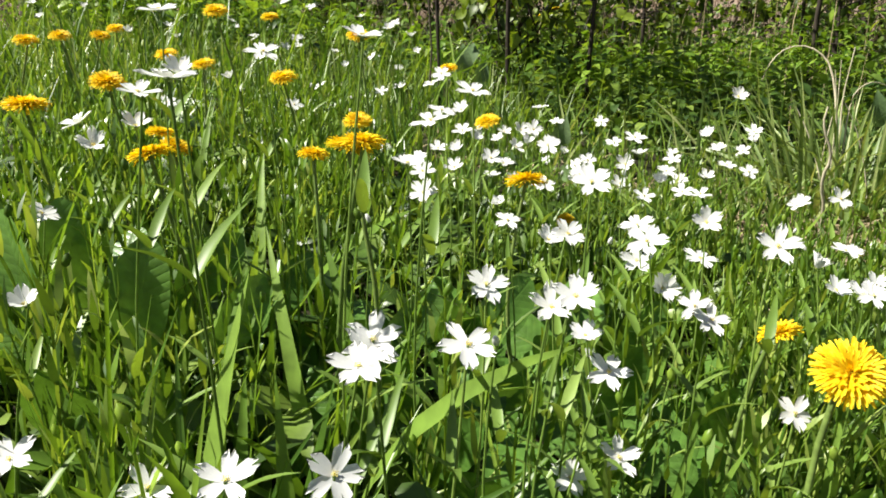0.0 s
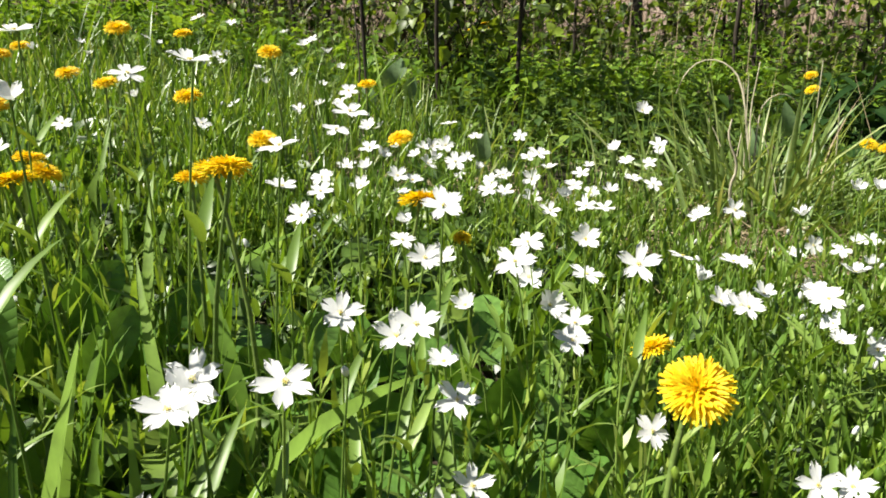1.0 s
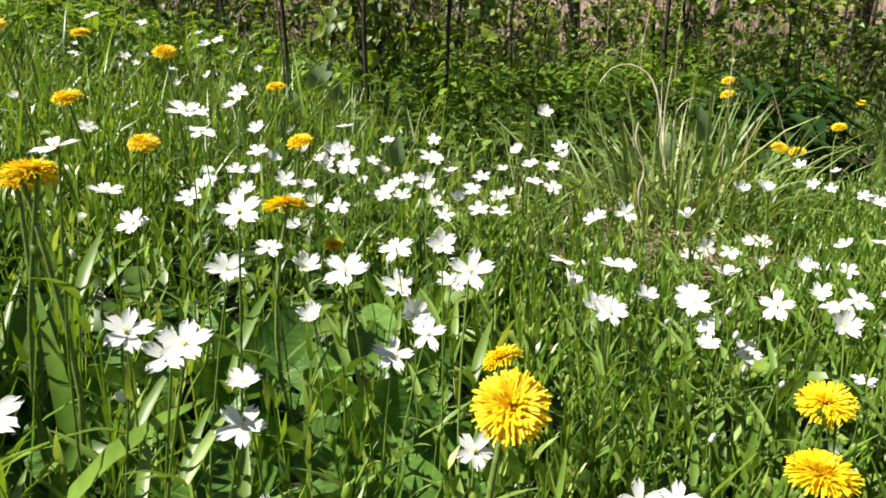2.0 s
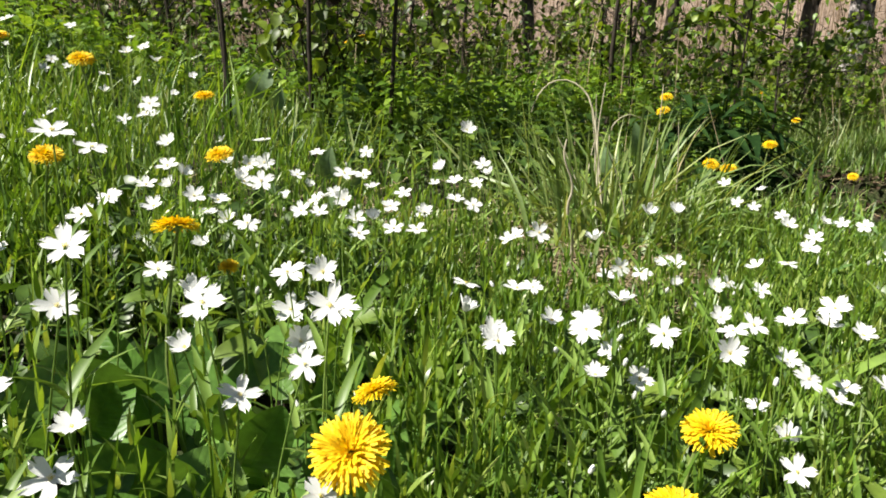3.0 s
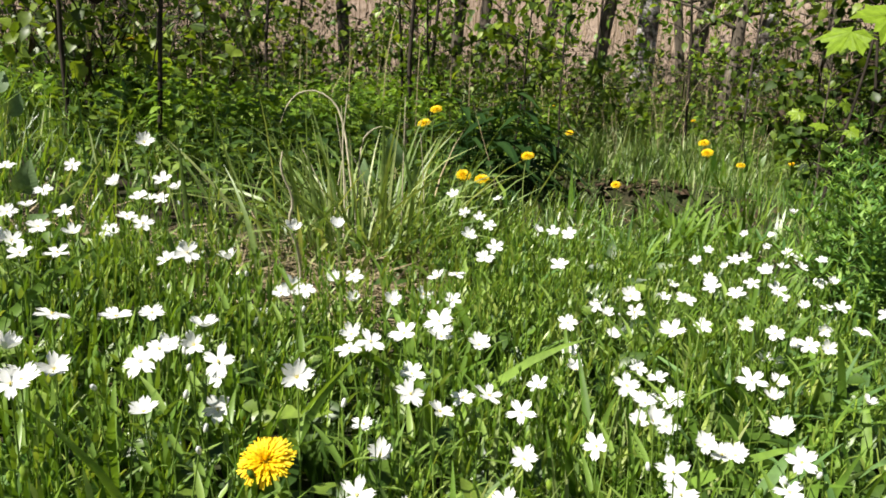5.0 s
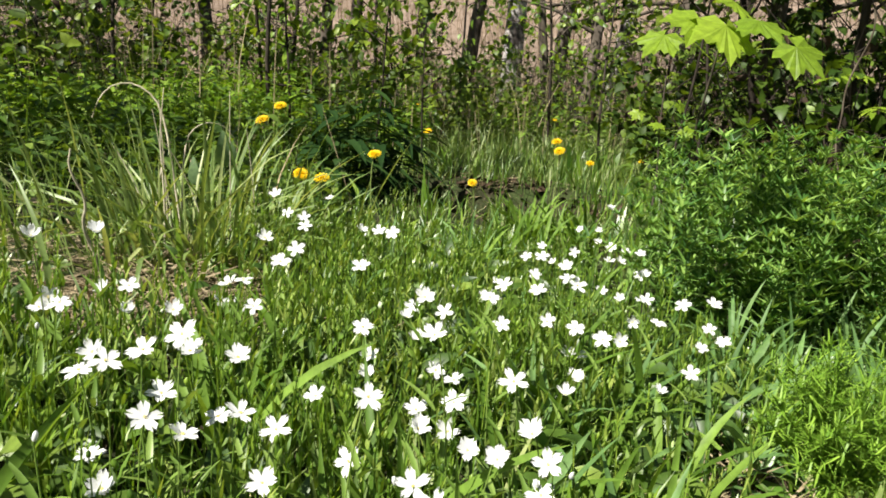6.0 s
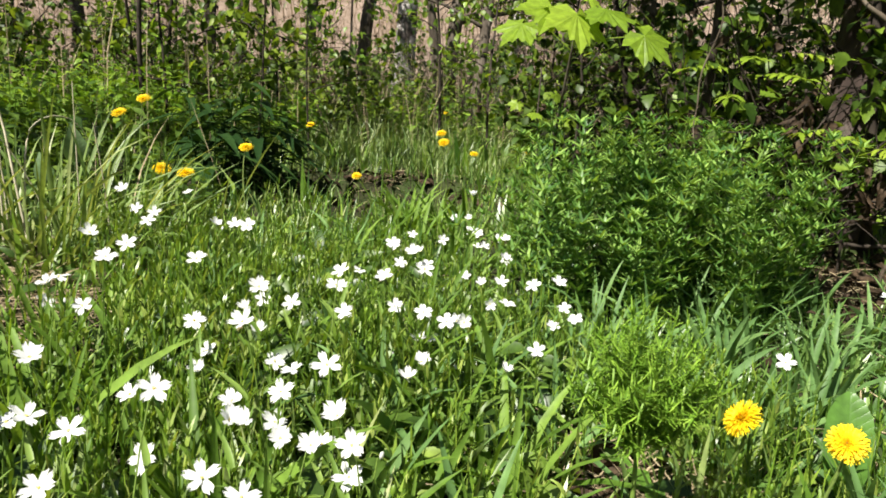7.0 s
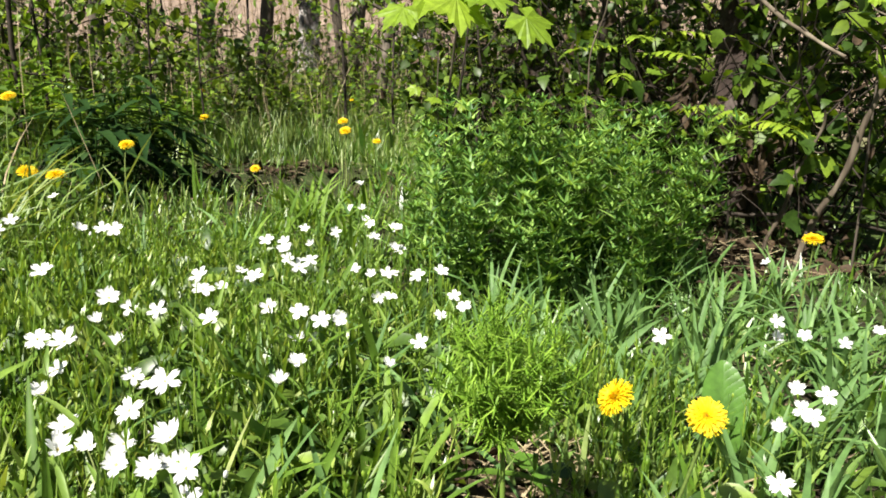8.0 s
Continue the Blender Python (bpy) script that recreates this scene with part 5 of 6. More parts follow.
NETTLE_SHEET = leaf_sheet(0.07, 0.042, ((0, 0.08), (0.16, 0.72), (0.42, 1.0), (0.74, 0.52), (1, 0.03)), 0.3, 0.35)
SMALL_SHEET = leaf_sheet(0.05, 0.034, ((0, 0.08), (0.25, 0.9), (0.55, 0.9), (1, 0.03)), 0.3, 0.3)
stuff("herb_thicket", [
    herb_band(1000, 0.2, 2.6, 2.5, 5.2, lambda x, y: (0.3 + 0.7 * clump(x, y, 2.0)) * np.where((x > 1.45) & (y < 4.0), 0.1, 1.0), (0.18, 0.34), NETTLE_SHEET, 1.0),
    herb_band(700, -2.5, 0.4, 2.7, 5.0, lambda x, y: 0.2 + 0.6 * clump(x, y, 2.0), (0.15, 0.32), NETTLE_SHEET, 1.0),
    herb_band(260, 0.25, 1.5, 1.9, 2.6, lambda x, y: 0.3 + 0.6 * clump(x, y, 4.0), (0.10, 0.22), SMALL_SHEET, 0.9),
    herb_band(1300, 2.4, 7.0, 2.2, 7.5, lambda x, y: (0.25 + 0.6 * clump(x, y, 1.6)) * np.where((x < 4.2) & (y < 4.2), 0.06, 0.85), (0.15, 0.40), NETTLE_SHEET, 1.0),
    herb_band(1500, -3.0, 7.5, 5.0, 9.5, lambda x, y: 0.25 + 0.6 * clump(x, y, 1.3), (0.35, 0.9), NETTLE_SHEET, 1.5),
], HERB, "dense leafy green herbs at the edge of the wood", "undergrowth")
stuff("bright_herbs", [
    herb_band(1900, 0.3, 2.8, 2.7, 4.8, lambda x, y: clump(x, y, 2.6) * ((x < 1.25) | (y > 3.7)), (0.26, 0.46), NETTLE_SHEET, 0.95, 0.62),
    herb_band(620, -2.4, 0.4, 2.9, 4.8, lambda x, y: clump(x, y, 2.6), (0.26, 0.46), NETTLE_SHEET, 1.0, 0.62),
    herb_band(600, 3.0, 7.5, 2.5, 7.0, lambda x, y: clump(x, y, 1.9) * ((x > 4.5) | (y > 4.2)), (0.3, 0.6), SMALL_SHEET, 1.4),
], HERB_BRIGHT, "yellow-green herbs with broad leaves, sunlight put into their colour", "undergrowth")


def dry_stalks(n, x0, x1, y0, y1, tall, density):
    x, y = spots(n, x0, x1, y0, y1, density)
    m = len(x)
    return blades(on_ground(x, y), rng.uniform(0, 6.28, m), rng.uniform(tall[0], tall[1], m), rng.uniform(0.002, 0.004, m), np.abs(rng.normal(0.06, 0.2, m)), rng.normal(0.2, 0.5, m), BLADE, 0.0, rng.normal(0, 0.8, m))


stuff("dead_stalks", [
    dry_stalks(2600, -1.0, 6.5, 3.6, 8.0, (0.3, 1.0), lambda x, y: 0.3 + 0.7 * clump(x, y, 1.7)),
    dry_stalks(14, 0.7, 1.6, 1.8, 2.4, (0.25, 0.5), lambda x, y: 0.5 + 0 * x),
], STRAW, "pale dead stalks of last year's weeds", "undergrowth")


def reed_bank():
    n = 20000
    a = rng.uniform(-1.2, 1.95, n)
    r = 9.5 + 12.0 * rng.random(n)
    x, y = r * np.sin(a), r * np.cos(a)
    return blades(on_ground(x, y), rng.uniform(0, 6.28, n), rng.uniform(0.35, 0.9, n), rng.uniform(0.008, 0.016, n), np.abs(rng.normal(0.1, 0.2, n)), rng.normal(0.2, 0.3, n), REED_SHAPE, 0.0, rng.normal(0, 0.8, n))


stuff("dry_reeds", [reed_bank()], REED, "pinkish tan dead reeds covering the bank", "reeds")

# ---- trees ----


def limb(start, direction, length, r0, r1, wander, steps=7):
    """A bent path with tapering radii."""
    P, d = [np.array(start, float)], np.array(direction, float)
    d /= np.linalg.norm(d)
    for _ in range(steps):
        d = d + rng.normal(0, wander, 3)
        d /= np.linalg.norm(d)
        P.append(P[-1] + d * length / steps)
    return np.array(P), np.linspace(r0, r1, steps + 1)


def tree(name, x, y, tall, r, bark, leaf_mat, label, lean=(0, 0), clear=1.6, twigs=9, leaves=420, leaf=SMALL_SHEET, size=1.2, category="tree", group="", reach=0.33):
    """Tapered trunk with a flare, limbs and an uneven crown of many leaves."""
    gz = float(height(x, y))
    ob = thing(name, (x, y, gz - 0.03), label, category, group)
    path, rad = limb((0, 0, 0), (lean[0], lean[1], 1), tall, r, r * 0.25, 0.05, 12)
    rad[0] *= 1.25
    trunk = part("trunk", quads("trunk", *tube(path, rad, 12)), bark, ob)
    tips = []
    for k in range(twigs):
        u = clear / tall + (1 - clear / tall) * (k + rng.random()) / twigs
        P = np.array([np.interp(u * 12, np.arange(13), path[:, c]) for c in range(3)])
        a = k * 2.4 + rng.uniform(-0.5, 0.5)
        lp, lr = limb(P, (math.cos(a), math.sin(a), rng.uniform(0.15, 0.9)), tall * reach * (1.15 - 0.6 * u), max(r * 0.4 * (1.15 - u), 0.004), 0.003, 0.16)
        woods = [tube(lp, lr, 5)]
        tips.append(lp[2:])
        for j in range(2):
            q = lp[rng.integers(2, 6)]
            sp, sr = limb(q, around(1)[0] + [0, 0, 0.2], tall * reach * 0.4, max(r * 0.12, 0.003), 0.002, 0.2, 5)
            woods.append(tube(sp, sr, 4))
            tips.append(sp[1:])
        under(trunk, "limb", quads("limb", *joined(woods)), bark)
    T = np.concatenate(tips)
    o = T[rng.integers(len(T), size=leaves)] + rng.normal(0, tall * 0.018 + 0.02, (leaves, 3))
    part("crown", quads("crown", *aim(o, around(leaves) + [0, 0, -0.3], around(leaves) * 0.7 + [0, 0, 1], size * rng.uniform(0.6, 1.3, leaves), leaf)), leaf_mat, ob, "scattered young green leaves", kind="stuff")
    return ob


tree("birch", 6.37, 7.80, 9.0, 0.15, BIRCH, BUSH, "birch with white papery bark and dark rough patches", (0.03, 0.0), 2.6, 12, 1500, size=1.3)
tree("birch", 7.28, 6.86, 8.0, 0.11, BIRCH, BUSH, "slender birch with white bark leaning slightly", (0.12, -0.03), 1.6, 12, 1500, size=1.3)
tree("broadleaf_tree", 6.45, 6.96, 7.0, 0.10, BARK, BUSH, "tree with dark grey-brown bark at the wood's edge", (-0.06, 0.02), 1.2, 12, 1300, size=1.3)
tree("broadleaf_tree", 5.68, 6.16, 6.0, 0.055, BARK, BUSH, "thin tree with dark bark at the wood's edge", (0.04, 0), 1.0, 11, 900, size=1.2)
tree("broadleaf_tree", 5.26, 5.22, 5.0, 0.06, BARK, BUSH, "leaning thin tree with dark bark and bare twigs", (0.28, 0.1), 0.7, 12, 800, size=1.2)
tree("broadleaf_tree", 6.56, 5.30, 6.0, 0.075, BARK, BUSH, "leaning tree with dark bark among shrubs", (0.25, 0.05), 0.9, 12, 900, size=1.2)
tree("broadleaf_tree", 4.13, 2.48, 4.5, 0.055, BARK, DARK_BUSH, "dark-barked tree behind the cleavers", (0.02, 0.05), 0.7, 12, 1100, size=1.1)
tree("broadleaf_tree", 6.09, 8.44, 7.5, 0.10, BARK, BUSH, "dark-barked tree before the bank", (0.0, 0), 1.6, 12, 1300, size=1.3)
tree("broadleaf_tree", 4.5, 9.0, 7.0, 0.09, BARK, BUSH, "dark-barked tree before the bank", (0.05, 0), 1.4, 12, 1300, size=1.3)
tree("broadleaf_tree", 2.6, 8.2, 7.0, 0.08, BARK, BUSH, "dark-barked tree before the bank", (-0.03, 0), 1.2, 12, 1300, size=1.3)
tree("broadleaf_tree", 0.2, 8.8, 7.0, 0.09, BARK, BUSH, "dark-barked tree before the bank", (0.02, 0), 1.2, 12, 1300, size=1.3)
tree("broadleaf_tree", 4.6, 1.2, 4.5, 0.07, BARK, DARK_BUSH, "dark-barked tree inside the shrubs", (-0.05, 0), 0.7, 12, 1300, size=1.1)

# more of the wood's edge
# four leafy trees added westward to dapple the ground behind with shade
tree("broadleaf_tree", -3.3, 6.2, 6.5, 0.09, BARK, BUSH, "leafy tree added at the wood's edge to cast dappled shade", (0.05, 0), 1.6, 14, 2600, size=2.0)
tree("broadleaf_tree", -6.6, 5.0, 7.0, 0.10, BARK, BUSH, "leafy tree added at the wood's edge to cast dappled shade", (0.0, 0), 1.8, 14, 2600, size=2.0)
tree("broadleaf_tree", -1.2, 7.4, 7.5, 0.10, BARK, BUSH, "leafy tree added at the wood's edge to cast dappled shade", (0.0, 0), 1.6, 14, 2600, size=2.0)
tree("broadleaf_tree", -4.6, 7.6, 7.5, 0.11, BARK, BUSH, "leafy tree added at the wood's edge to cast dappled shade", (0.0, 0), 1.8, 14, 2600, size=2.0)
tree("broadleaf_tree", 1.3, 7.6, 6.5, 0.07, BARK, BUSH, "slim tree with dark bark before the bank", (0.04, 0), 0.8, 14, 1800, size=1.7)
tree("broadleaf_tree", 3.5, 7.2, 6.5, 0.07, BARK, BUSH, "slim tree with dark bark before the bank", (-0.04, 0), 2.4, 14, 1800, size=1.7)
tree("broadleaf_tree", 5.2, 8.2, 6.5, 0.08, BARK, BUSH, "slim tree with dark bark before the bank", (0.02, 0), 2.4, 14, 1800, size=1.7)
tree("broadleaf_tree", 8.2, 5.6, 6.5, 0.09, BARK, BUSH, "slim tree with dark bark before the bank", (0.02, 0), 2.4, 14, 1800, size=1.7)
tree("broadleaf_tree", 7.8, 3.6, 6.5, 0.09, BARK, BUSH, "slim tree with dark bark among shrubs", (0.02, 0), 0.8, 14, 1800, size=1.7)

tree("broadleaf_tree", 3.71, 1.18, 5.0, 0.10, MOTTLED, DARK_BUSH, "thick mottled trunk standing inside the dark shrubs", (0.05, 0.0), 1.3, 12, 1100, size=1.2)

# added hazels, crowns above the view, that cast dappled shade on the shrubs
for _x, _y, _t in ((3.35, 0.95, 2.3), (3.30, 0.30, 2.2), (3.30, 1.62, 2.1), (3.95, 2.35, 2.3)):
    tree("hazel", _x, _y, _t, 0.022, TWIG, BUSH, "added hazel whose spreading leafy crown shades the shrubs", (-0.12, 0.0), 0.85, 12, 900, SMALL_SHEET, 1.5, "tree", "hazels over the shrubs", 0.42)

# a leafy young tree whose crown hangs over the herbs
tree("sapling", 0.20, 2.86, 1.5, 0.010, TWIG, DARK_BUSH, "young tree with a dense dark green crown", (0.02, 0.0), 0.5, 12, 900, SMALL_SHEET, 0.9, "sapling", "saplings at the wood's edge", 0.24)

# thin saplings: stems seen as dark rods, few leaves
for _x, _y, _t, _r, _lean in ((0.48, 2.76, 1.9, 0.009, (0.04, 0)), (-0.03, 2.37, 1.7, 0.007, (-0.05, 0)), (1.85, 4.04, 2.2, 0.016, (0.02, 0)), (1.93, 4.38, 2.4, 0.012, (-0.05, 0)),
                              (1.98, 4.05, 2.2, 0.009, (0.03, 0)), (2.19, 4.4, 2.4, 0.014, (0, 0)), (2.17, 3.34, 1.8, 0.006, (-0.04, 0)), (2.87, 4.55, 2.4, 0.009, (0.02, 0)), (2.6, 3.57, 2.0, 0.006, (0.03, 0)),
                              (3.6, 4.72, 2.6, 0.012, (0, 0)), (2.84, 2.05, 1.6, 0.007, (0.06, 0)), (3.13, 2.13, 1.8, 0.008, (0.0, 0)), (3.3, 5.6, 3.0, 0.018, (0.0, 0)), (1.2, 5.2, 2.6, 0.014, (0.0, 0)),
                              (4.4, 4.6, 2.8, 0.014, (0.05, 0)), (4.0, 3.6, 2.2, 0.010, (0.05, 0)), (0.7, 4.6, 2.4, 0.012, (0.05, 0)), (-0.6, 4.4, 2.2, 0.012, (0.0, 0)), (4.9, 3.9, 2.6, 0.013, (0.08, 0)), (2.5, 6.0, 2.8, 0.014, (0, 0)), (3.0, 6.8, 3.0, 0.016, (0.03, 0)),
                              (1.6, 6.2, 2.8, 0.014, (0, 0)), (6.6, 4.4, 2.8, 0.014, (0, 0)), (5.8, 5.6, 2.8, 0.014, (0.05, 0))):
    # farther crowns take the brighter leaf green so that they look sunlit
    tree("sapling", _x, _y, _t, _r, TWIG, HERB_BRIGHT if _y > 4.3 else BUSH, "thin sapling with a dark stem and young leaves", _lean, 0.35 if _y > 3 else 0.6, 7, 330 if _y > 3 else 90, SMALL_SHEET, 1.15 if _y > 3 else 1.0, "sapling", "saplings at the wood's edge", 0.2)

MAPLE_LEAF = maple_sheet(0.138)


def maple(x, y, tall, spots_, label, lean=(0.0, 0.0)):
    """A maple seedling: thin stem, long leaf stalks and five-lobed leaves. spots_: leaf base x, y, z and scale."""
    gz = float(height(x, y))
    ob = thing("maple_sapling", (x, y, gz - 0.01), label, "sapling", "maple saplings")
    top = Vector((lean[0], lean[1], tall))
    part("stem", quads("stem", *tube([(0, 0, 0), top * 0.35 + Vector((0.01, 0, 0)), top * 0.7 - Vector((0.006, 0, 0)), top], (0.004, 0.0035, 0.003, 0.0025), 6)), BARK, ob, "thin brown stem")
    for lx, ly, lz, s in spots_:
        tip = Vector((lx - x, ly - y, lz - gz + 0.01))
        root = top * min(0.98, max(0.3, (tip.z - 0.05) / tall))
        stalk = part("leaf_stalk", quads("leaf_stalk", *tube([root, root.lerp(tip, 0.5) + Vector((0, 0, 0.02)), tip], (0.0014, 0.0012, 0.001), 5)), MAPLE, ob)
        out = (Vector((tip.x - root.x, tip.y - root.y, 0)).normalized() + Vector((-0.3, -0.6, -0.75)) + Vector(rng.normal(0, 0.2, 3))).normalized()
        face = (Vector((-0.35, -0.45, 0.8)) + Vector(rng.normal(0, 0.2, 3))).normalized()
        xx = out.cross(face).normalized()
        zz = xx.cross(out)
        under(stalk, "leaf", MAPLE_LEAF, MAPLE, "five-lobed light green leaf", Matrix.Translation(tip) @ Matrix((xx, out, zz)).transposed().to_4x4() @ Matrix.Scale(s, 4))
    return ob


maple(2.12, 1.42, 0.66, [(1.74, 1.07, 0.59, 1.0), (1.76, 1.02, 0.575, 1.1), (1.80, 0.98, 0.585, 0.9), (1.95, 0.99, 0.55, 0.9), (1.76, 1.17, 0.565, 0.8), (1.83, 1.06, 0.63, 0.8)],
      "maple sapling with large sunlit yellow-green leaves", (-0.27, -0.33))
maple(2.80, 2.05, 0.6, [(2.76, 2.03, 0.38, 0.55), (2.86, 1.98, 0.36, 0.5), (2.72, 2.1, 0.42, 0.5), (2.9, 2.05, 0.46, 0.5)], "small maple sapling with few light green leaves")
maple(-0.08, 2.56, 0.62, [(-0.05, 2.5, 0.66, 0.55), (-0.12, 2.48, 0.70, 0.6), (0.0, 2.55, 0.72, 0.6), (0.06, 2.5, 0.76, 0.6)], "small maple sapling with drooping leaves above the herbs")
maple(3.05, 0.55, 0.85, [(2.95, 0.56, 0.68, 0.75), (3.0, 0.45, 0.62, 0.7), (3.1, 0.4, 0.55, 0.7), (2.9, 0.5, 0.5, 0.6), (3.0, 0.35, 0.72, 0.7)], "maple sapling in shrubs with light green leaves")

LEAFLET = quads("leaflet", *leaf_sheet(0.052, 0.019, TOOTHED, 0.2, 0.35))


def rowan(x, y, tall, sprays, label):
    """A seedling with flat feathered leaves. sprays: stalk end x, y, z, heading in degrees and length."""
    gz = float(height(x, y))
    ob = thing("rowan_sapling", (x, y, gz - 0.01), label, "sapling")
    part("stem", quads("stem", *tube([(0, 0, 0), (0.015, 0.01, 0.5 * tall), (0, 0, tall)], (0.005, 0.004, 0.0025), 6)), TWIG, ob, "thin dark stem")
    for sx, sy, sz, deg, L in sprays:
        a = radians(deg)
        out = Vector((math.cos(a), math.sin(a), 0.05))
        start = Vector((sx - x, sy - y, sz - gz))
        rib = [Vector((0, 0, min(tall, start.z))), start] + [start + out * L * k / 4 + Vector((0, 0, -0.18 * L * (k / 4) ** 2)) for k in (1, 2, 3, 4)]
        stalk = part("leaf_stalk", quads("leaf_stalk", *tube(rib, (0.0016, 0.0014, 0.0012, 0.001, 0.0008, 0.0006), 5)), MAPLE, ob)
        for k in range(7):
            u = k / 6
            at = start + out * L * u + Vector((0, 0, -0.18 * L * u * u))
            for side in ((-1, 1) if k < 6 else (0,)):
                y_ = (out * (0.45 if side else 1.0) + Vector((-out.y, out.x, 0)) * side + Vector((0, 0, rng.normal(-0.1, 0.12)))).normalized()
                x_ = y_.cross(Vector((rng.normal(-0.1, 0.2), rng.normal(-0.2, 0.2), 1))).normalized()
                m = Matrix.Translation(at) @ Matrix((x_, y_, x_.cross(y_))).transposed().to_4x4() @ Matrix.Scale(rng.uniform(0.8, 1.15), 4)
                under(stalk, "leaflet", LEAFLET, MAPLE, "", m)


rowan(3.02, 1.34, 0.62, [(2.93, 1.26, 0.60, 215, 0.20), (2.97, 1.22, 0.55, 250, 0.18), (2.98, 1.38, 0.58, 170, 0.18), (3.0, 1.2, 0.62, 290, 0.18), (2.95, 1.3, 0.48, 200, 0.16)],
      "young rowan with flat yellow-green feathered leaves in the shrubs")
rowan(3.02, 0.92, 0.40, [(2.95, 0.90, 0.36, 190, 0.15), (2.98, 0.84, 0.33, 240, 0.15), (3.0, 0.98, 0.38, 150, 0.15), (3.04, 0.82, 0.30, 300, 0.13)],
      "small rowan with feathered leaves before the dead branches")

# ---- shrubs with dead twigs ----


LOBED_SHEET = leaf_sheet(0.058, 0.052, ((0, 0.1), (0.08, 0.55), (0.26, 1.0), (0.36, 0.62), (0.52, 0.80), (0.66, 0.46), (0.82, 0.34), (1, 0.03)), 0.22, 0.3)
BUSH_SHEET = leaf_sheet(0.055, 0.044, ((0, 0.1), (0.2, 0.85), (0.45, 1.0), (0.75, 0.62), (1, 0.04)), 0.3, 0.3)


def shrub(x, y, tall, width, leaves, label):
    gz = float(height(x, y))
    ob = thing("shrub", (x, y, gz - 0.01), label, "shrub", "shrubs at the wood's edge")
    tips = []
    near = x < 3.7 and y < 1.8
    for k in range(14):
        a = rng.uniform(0, 6.28)
        lp, lr = limb((rng.normal(0, 0.06), rng.normal(0, 0.06), 0), (math.cos(a) * width, math.sin(a) * width, tall), tall * rng.uniform(0.8, 1.25), 0.0050, 0.0014, 0.14, 9)
        woods = [tube(lp, lr, 5)]
        tips.append(lp[3:])
        for j in range(4):
            sp, sr = limb(lp[rng.integers(2, 9)], around(1)[0], tall * rng.uniform(0.2, 0.4), 0.0026, 0.0010, 0.28, 5)
            woods.append(tube(sp, sr, 4))
            tips.append(sp[1:])
        part("limb", quads("limb", *joined(woods)), TWIG, ob)
    T = np.concatenate(tips)
    hub = T[rng.integers(len(T), size=max(1, leaves // 6))]
    o = hub[rng.integers(len(hub), size=leaves)] + rng.normal(0, 0.032, (leaves, 3))
    # shrubs deep in the wood's edge get their shade through a darker leaf colour
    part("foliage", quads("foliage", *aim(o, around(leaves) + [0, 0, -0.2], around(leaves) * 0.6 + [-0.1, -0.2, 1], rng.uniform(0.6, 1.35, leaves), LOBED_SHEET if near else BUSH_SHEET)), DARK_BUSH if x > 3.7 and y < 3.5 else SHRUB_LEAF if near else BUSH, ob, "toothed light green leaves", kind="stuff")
    d = leaves // 10
    o = T[rng.integers(len(T), size=d)] + rng.normal(0, 0.03, (d, 3))
    part("dead_foliage", quads("dead_foliage", *aim(o, around(d) + [0, 0, -0.9], around(d), rng.uniform(0.6, 1.2, d), leaf_sheet(0.05, 0.03, OVATE, 0.7, 0.6))), DEAD_LEAF, ob, "curled brown dead leaves", kind="stuff")
    return ob


for _x, _y, _t, _w, _n in ((3.25, 1.12, 1.0, 0.7, 420), (3.45, 0.72, 1.1, 0.7, 420), (3.25, 1.55, 0.8, 0.5, 300), (3.6, 1.5, 1.3, 0.7, 420), (3.3, 0.25, 1.1, 0.7, 380), (4.1, 2.1, 1.0, 0.6, 260),
                           (5.2, 2.7, 1.2, 0.7, 300), (4.0, 0.4, 1.4, 0.7, 400), (5.0, 3.2, 1.3, 0.8, 350), (5.4, 4.4, 1.2, 0.8, 350), (4.4, 5.6, 0.7, 0.6, 200), (4.9, 2.0, 1.4, 0.8, 350),
                           (3.2, 6.4, 1.2, 0.8, 300), (4.5, 1.2, 1.7, 0.9, 600), (4.4, 2.0, 1.6, 0.9, 500), (4.6, 0.2, 1.7, 0.9, 600), (2.4, 5.2, 1.1, 0.8, 340), (1.7, 7.2, 1.4, 0.9, 320),
                           (0.0, 5.0, 1.1, 0.8, 360), (-2.6, 4.6, 1.1, 0.7, 300), (6.2, 3.6, 1.6, 0.9, 360), (5.6, 1.4, 1.8, 1.0, 420), (0.3, 3.3, 0.9, 0.5, 340), (-0.9, 4.8, 1.0, 0.6, 320), (-1.7, 5.2, 1.1, 0.7, 320), (1.2, 6.4, 1.2, 0.8, 300), (-1.0, 6.0, 1.4, 0.8, 300),
                           (2.9, 7.6, 1.5, 0.9, 330), (4.2, 7.0, 1.5, 0.9, 330), (5.6, 6.0, 1.5, 0.9, 330), (6.6, 5.0, 1.5, 0.9, 330), (0.6, 7.8, 1.5, 0.9, 330), (3.6, 5.0, 0.9, 0.7, 260), (0.6, 4.7, 1.0, 0.7, 380), (-0.3, 5.8, 1.3, 0.8, 380), (1.1, 5.5, 1.2, 0.8, 380), (-1.4, 6.8, 1.5, 0.9, 380), (0.2, 6.9, 1.6, 0.9, 400), (1.9, 6.1, 1.3, 0.8, 320), (4.25, 3.1, 0.9, 0.6, 240), (3.85, 2.7, 0.7, 0.5, 180)):
    shrub(_x, _y, _t, _w, int(_n * (0.95 if _y < 2 and _x < 4 else 1.3 if _x < 2.4 and _y < 6 else 1.9)), "tangled shrub with light green leaves and dead brown ones")


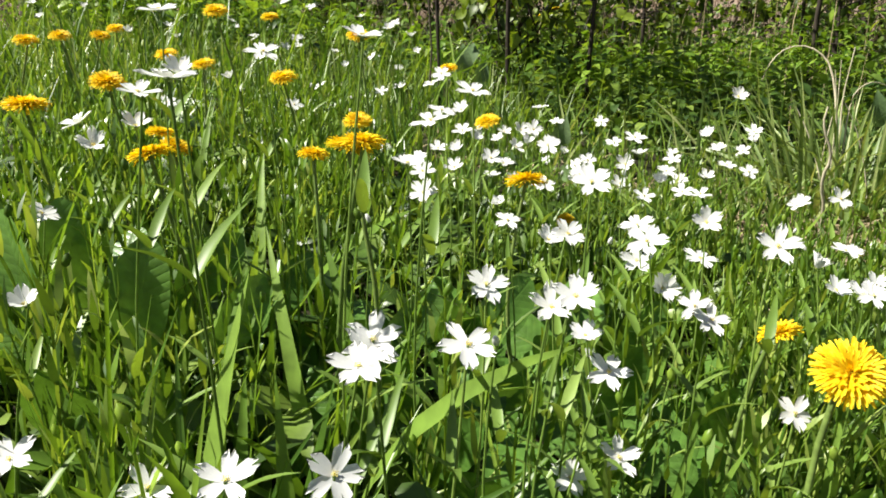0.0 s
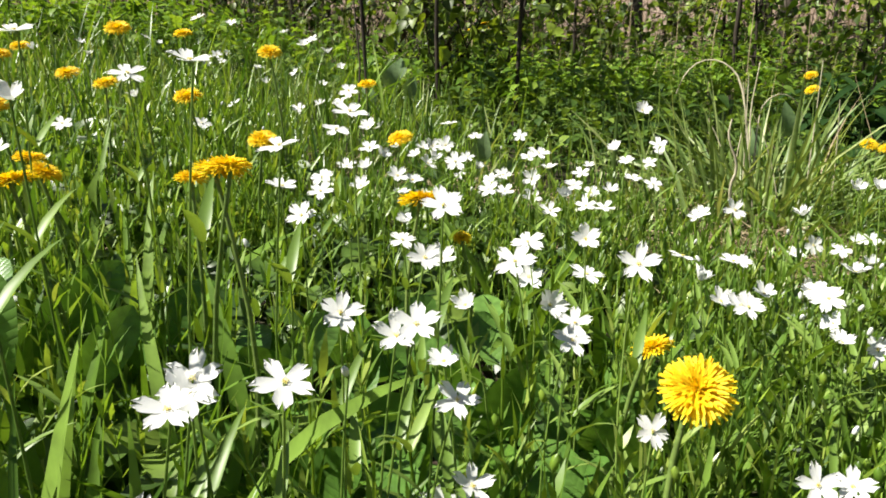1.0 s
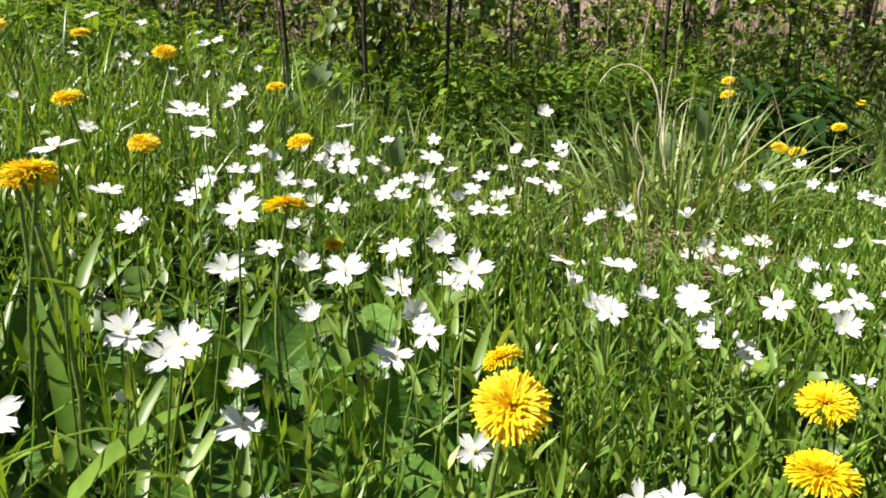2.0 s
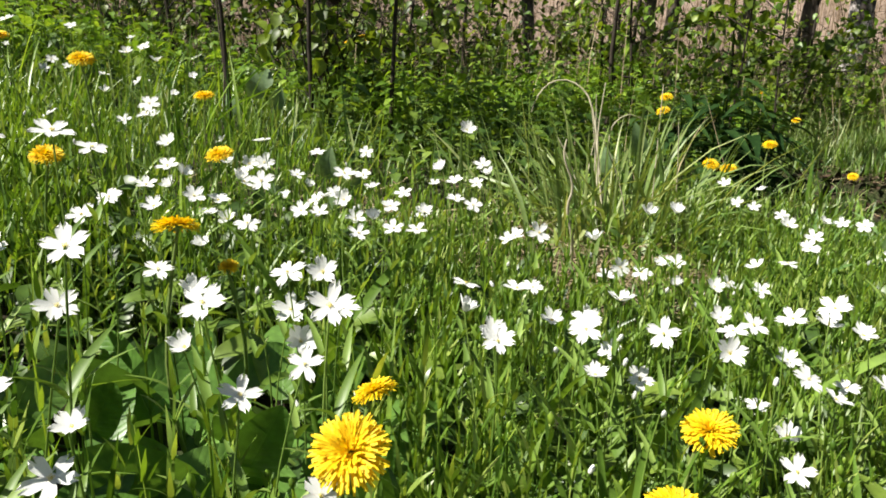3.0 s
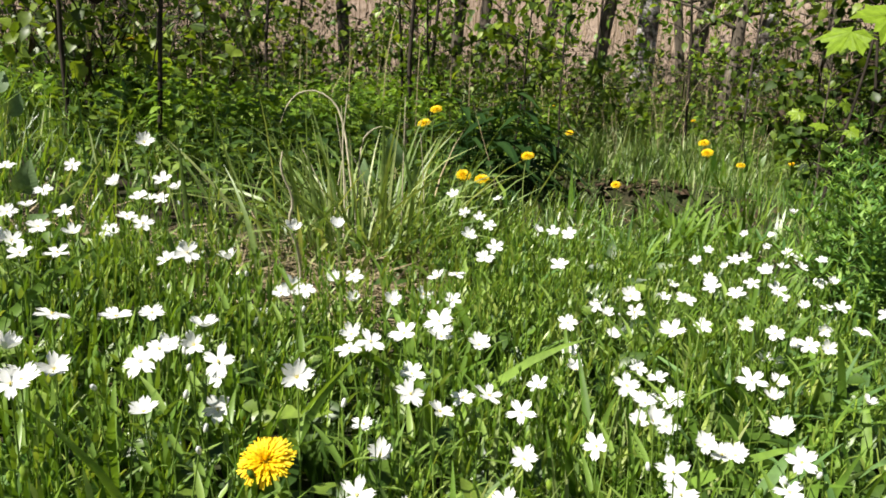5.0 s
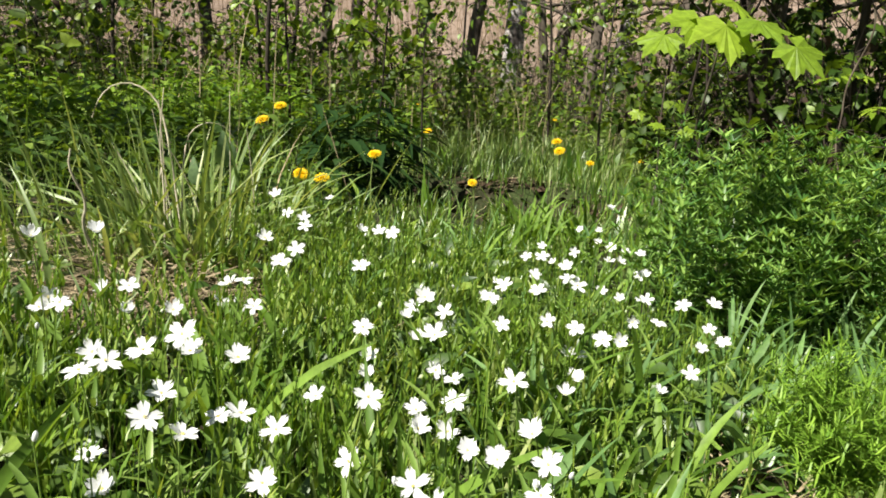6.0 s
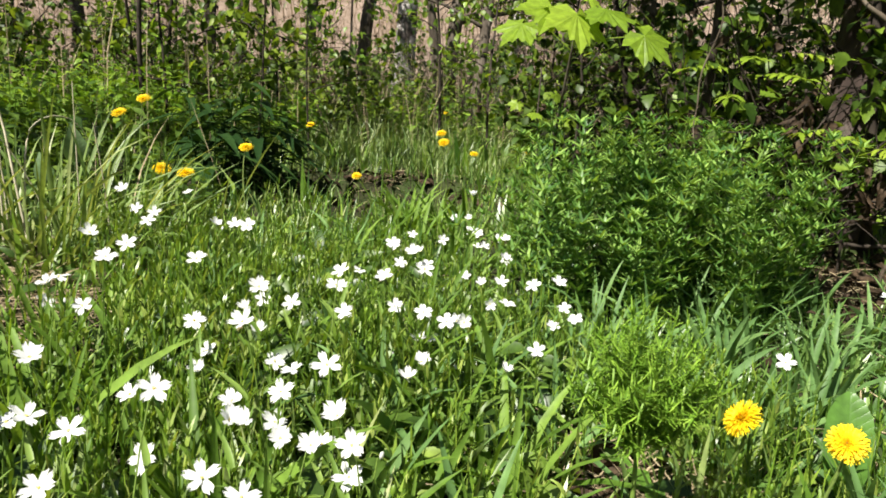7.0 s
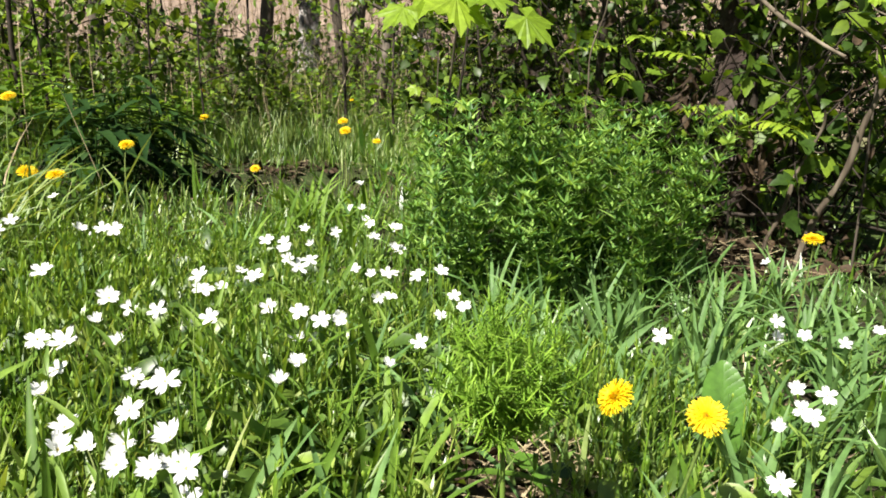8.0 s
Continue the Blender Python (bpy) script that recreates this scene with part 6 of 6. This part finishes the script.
def dead_clump(x, y, z, r, n):
    """Withered brown leaves still hanging on a broken twig."""
    ob = thing("withered_twig", (x, y, z), "broken twig with a bunch of withered brown leaves", "branch", "dead branches")
    part("twig", quads("twig", *tube([(0.02, 0.02, r * 1.6), (0, 0, r * 0.6), (-0.02, 0, -r * 1.3)], (0.005, 0.004, 0.002), 6)), TWIG, ob)
    o = rng.normal(0, r * 0.5, (n, 3)) * [1, 1, 1.4]
    part("withered_foliage", quads("withered_foliage", *aim(o, around(n) * 0.6 + [0, 0, -1.0], around(n), rng.uniform(0.7, 1.4, n), leaf_sheet(0.038, 0.022, OVATE, 0.8, 0.9))), DEAD_LEAF, ob, kind="stuff")


dead_clump(2.96, 1.06, 0.38, 0.07, 46)
dead_clump(3.05, 0.86, 0.20, 0.08, 46)
dead_clump(3.12, 1.3, 0.45, 0.06, 36)


def stick(points, r0, r1, label, material=PALE_WOOD):
    P = np.array(points, float)
    s = np.linspace(0, 1, 25)
    path = np.stack([np.interp(s, np.linspace(0, 1, len(P)), P[:, c]) for c in range(3)], -1) + rng.normal(0, 0.009, (25, 3))
    for _ in range(3):
        path[1:-1] = (path[:-2] + path[1:-1] + path[2:]) / 3
    radii = np.linspace(r0, r1, 25) * 0.64 * rng.uniform(0.84, 1.12, 25)
    knots = rng.choice(np.arange(4, 22), 4, replace=False)
    radii[knots] *= 1.3
    woods = [tube(path, radii, 8)]
    for k in knots[:3]:
        twig, thin = limb(path[k], around(1)[0] + [0, 0, 0.4], rng.uniform(3.0, 10.0) * r0, radii[k] * 0.42, radii[k] * 0.18, 0.25, 5)
        woods.append(tube(twig, thin, 5))
    me = quads("branch", *joined(woods))
    me.materials.append(material)
    return tagged(new("branch", me), label, "branch", "dead branches")


stick([(2.86, 0.67, -0.10), (2.86, 0.57, 0.18), (2.85, 0.49, 0.43), (2.86, 0.40, 0.75)], 0.015, 0.010, "pale dead branch leaning out of the shrubs")
stick([(2.95, 0.78, -0.08), (2.96, 0.71, 0.16), (2.97, 0.64, 0.36)], 0.011, 0.006, "broken dead branch standing in dead leaves")
stick([(2.66, 1.20, 0.74), (2.68, 1.22, 0.62), (2.64, 1.26, 0.52), (2.66, 1.27, 0.42), (2.62, 1.25, 0.33), (2.63, 1.21, 0.22), (2.66, 1.22, 0.10)], 0.0042, 0.0028, "thin pale dead twig hanging in the shrub")
stick([(2.70, 0.9, 0.78), (2.75, 0.80, 0.65), (2.64, 0.53, 0.48)], 0.010, 0.007, "crooked dead branch reaching across")
stick([(2.9, 1.25, 0.12), (3.0, 0.95, 0.16), (3.1, 0.7, 0.15)], 0.007, 0.004, "grey fallen twig caught in the shrub", TWIG)
stick([(3.0, 1.1, -0.02), (3.1, 0.85, 0.02), (3.2, 0.5, 0.0)], 0.013, 0.008, "dead branch lying on brown leaves", TWIG)
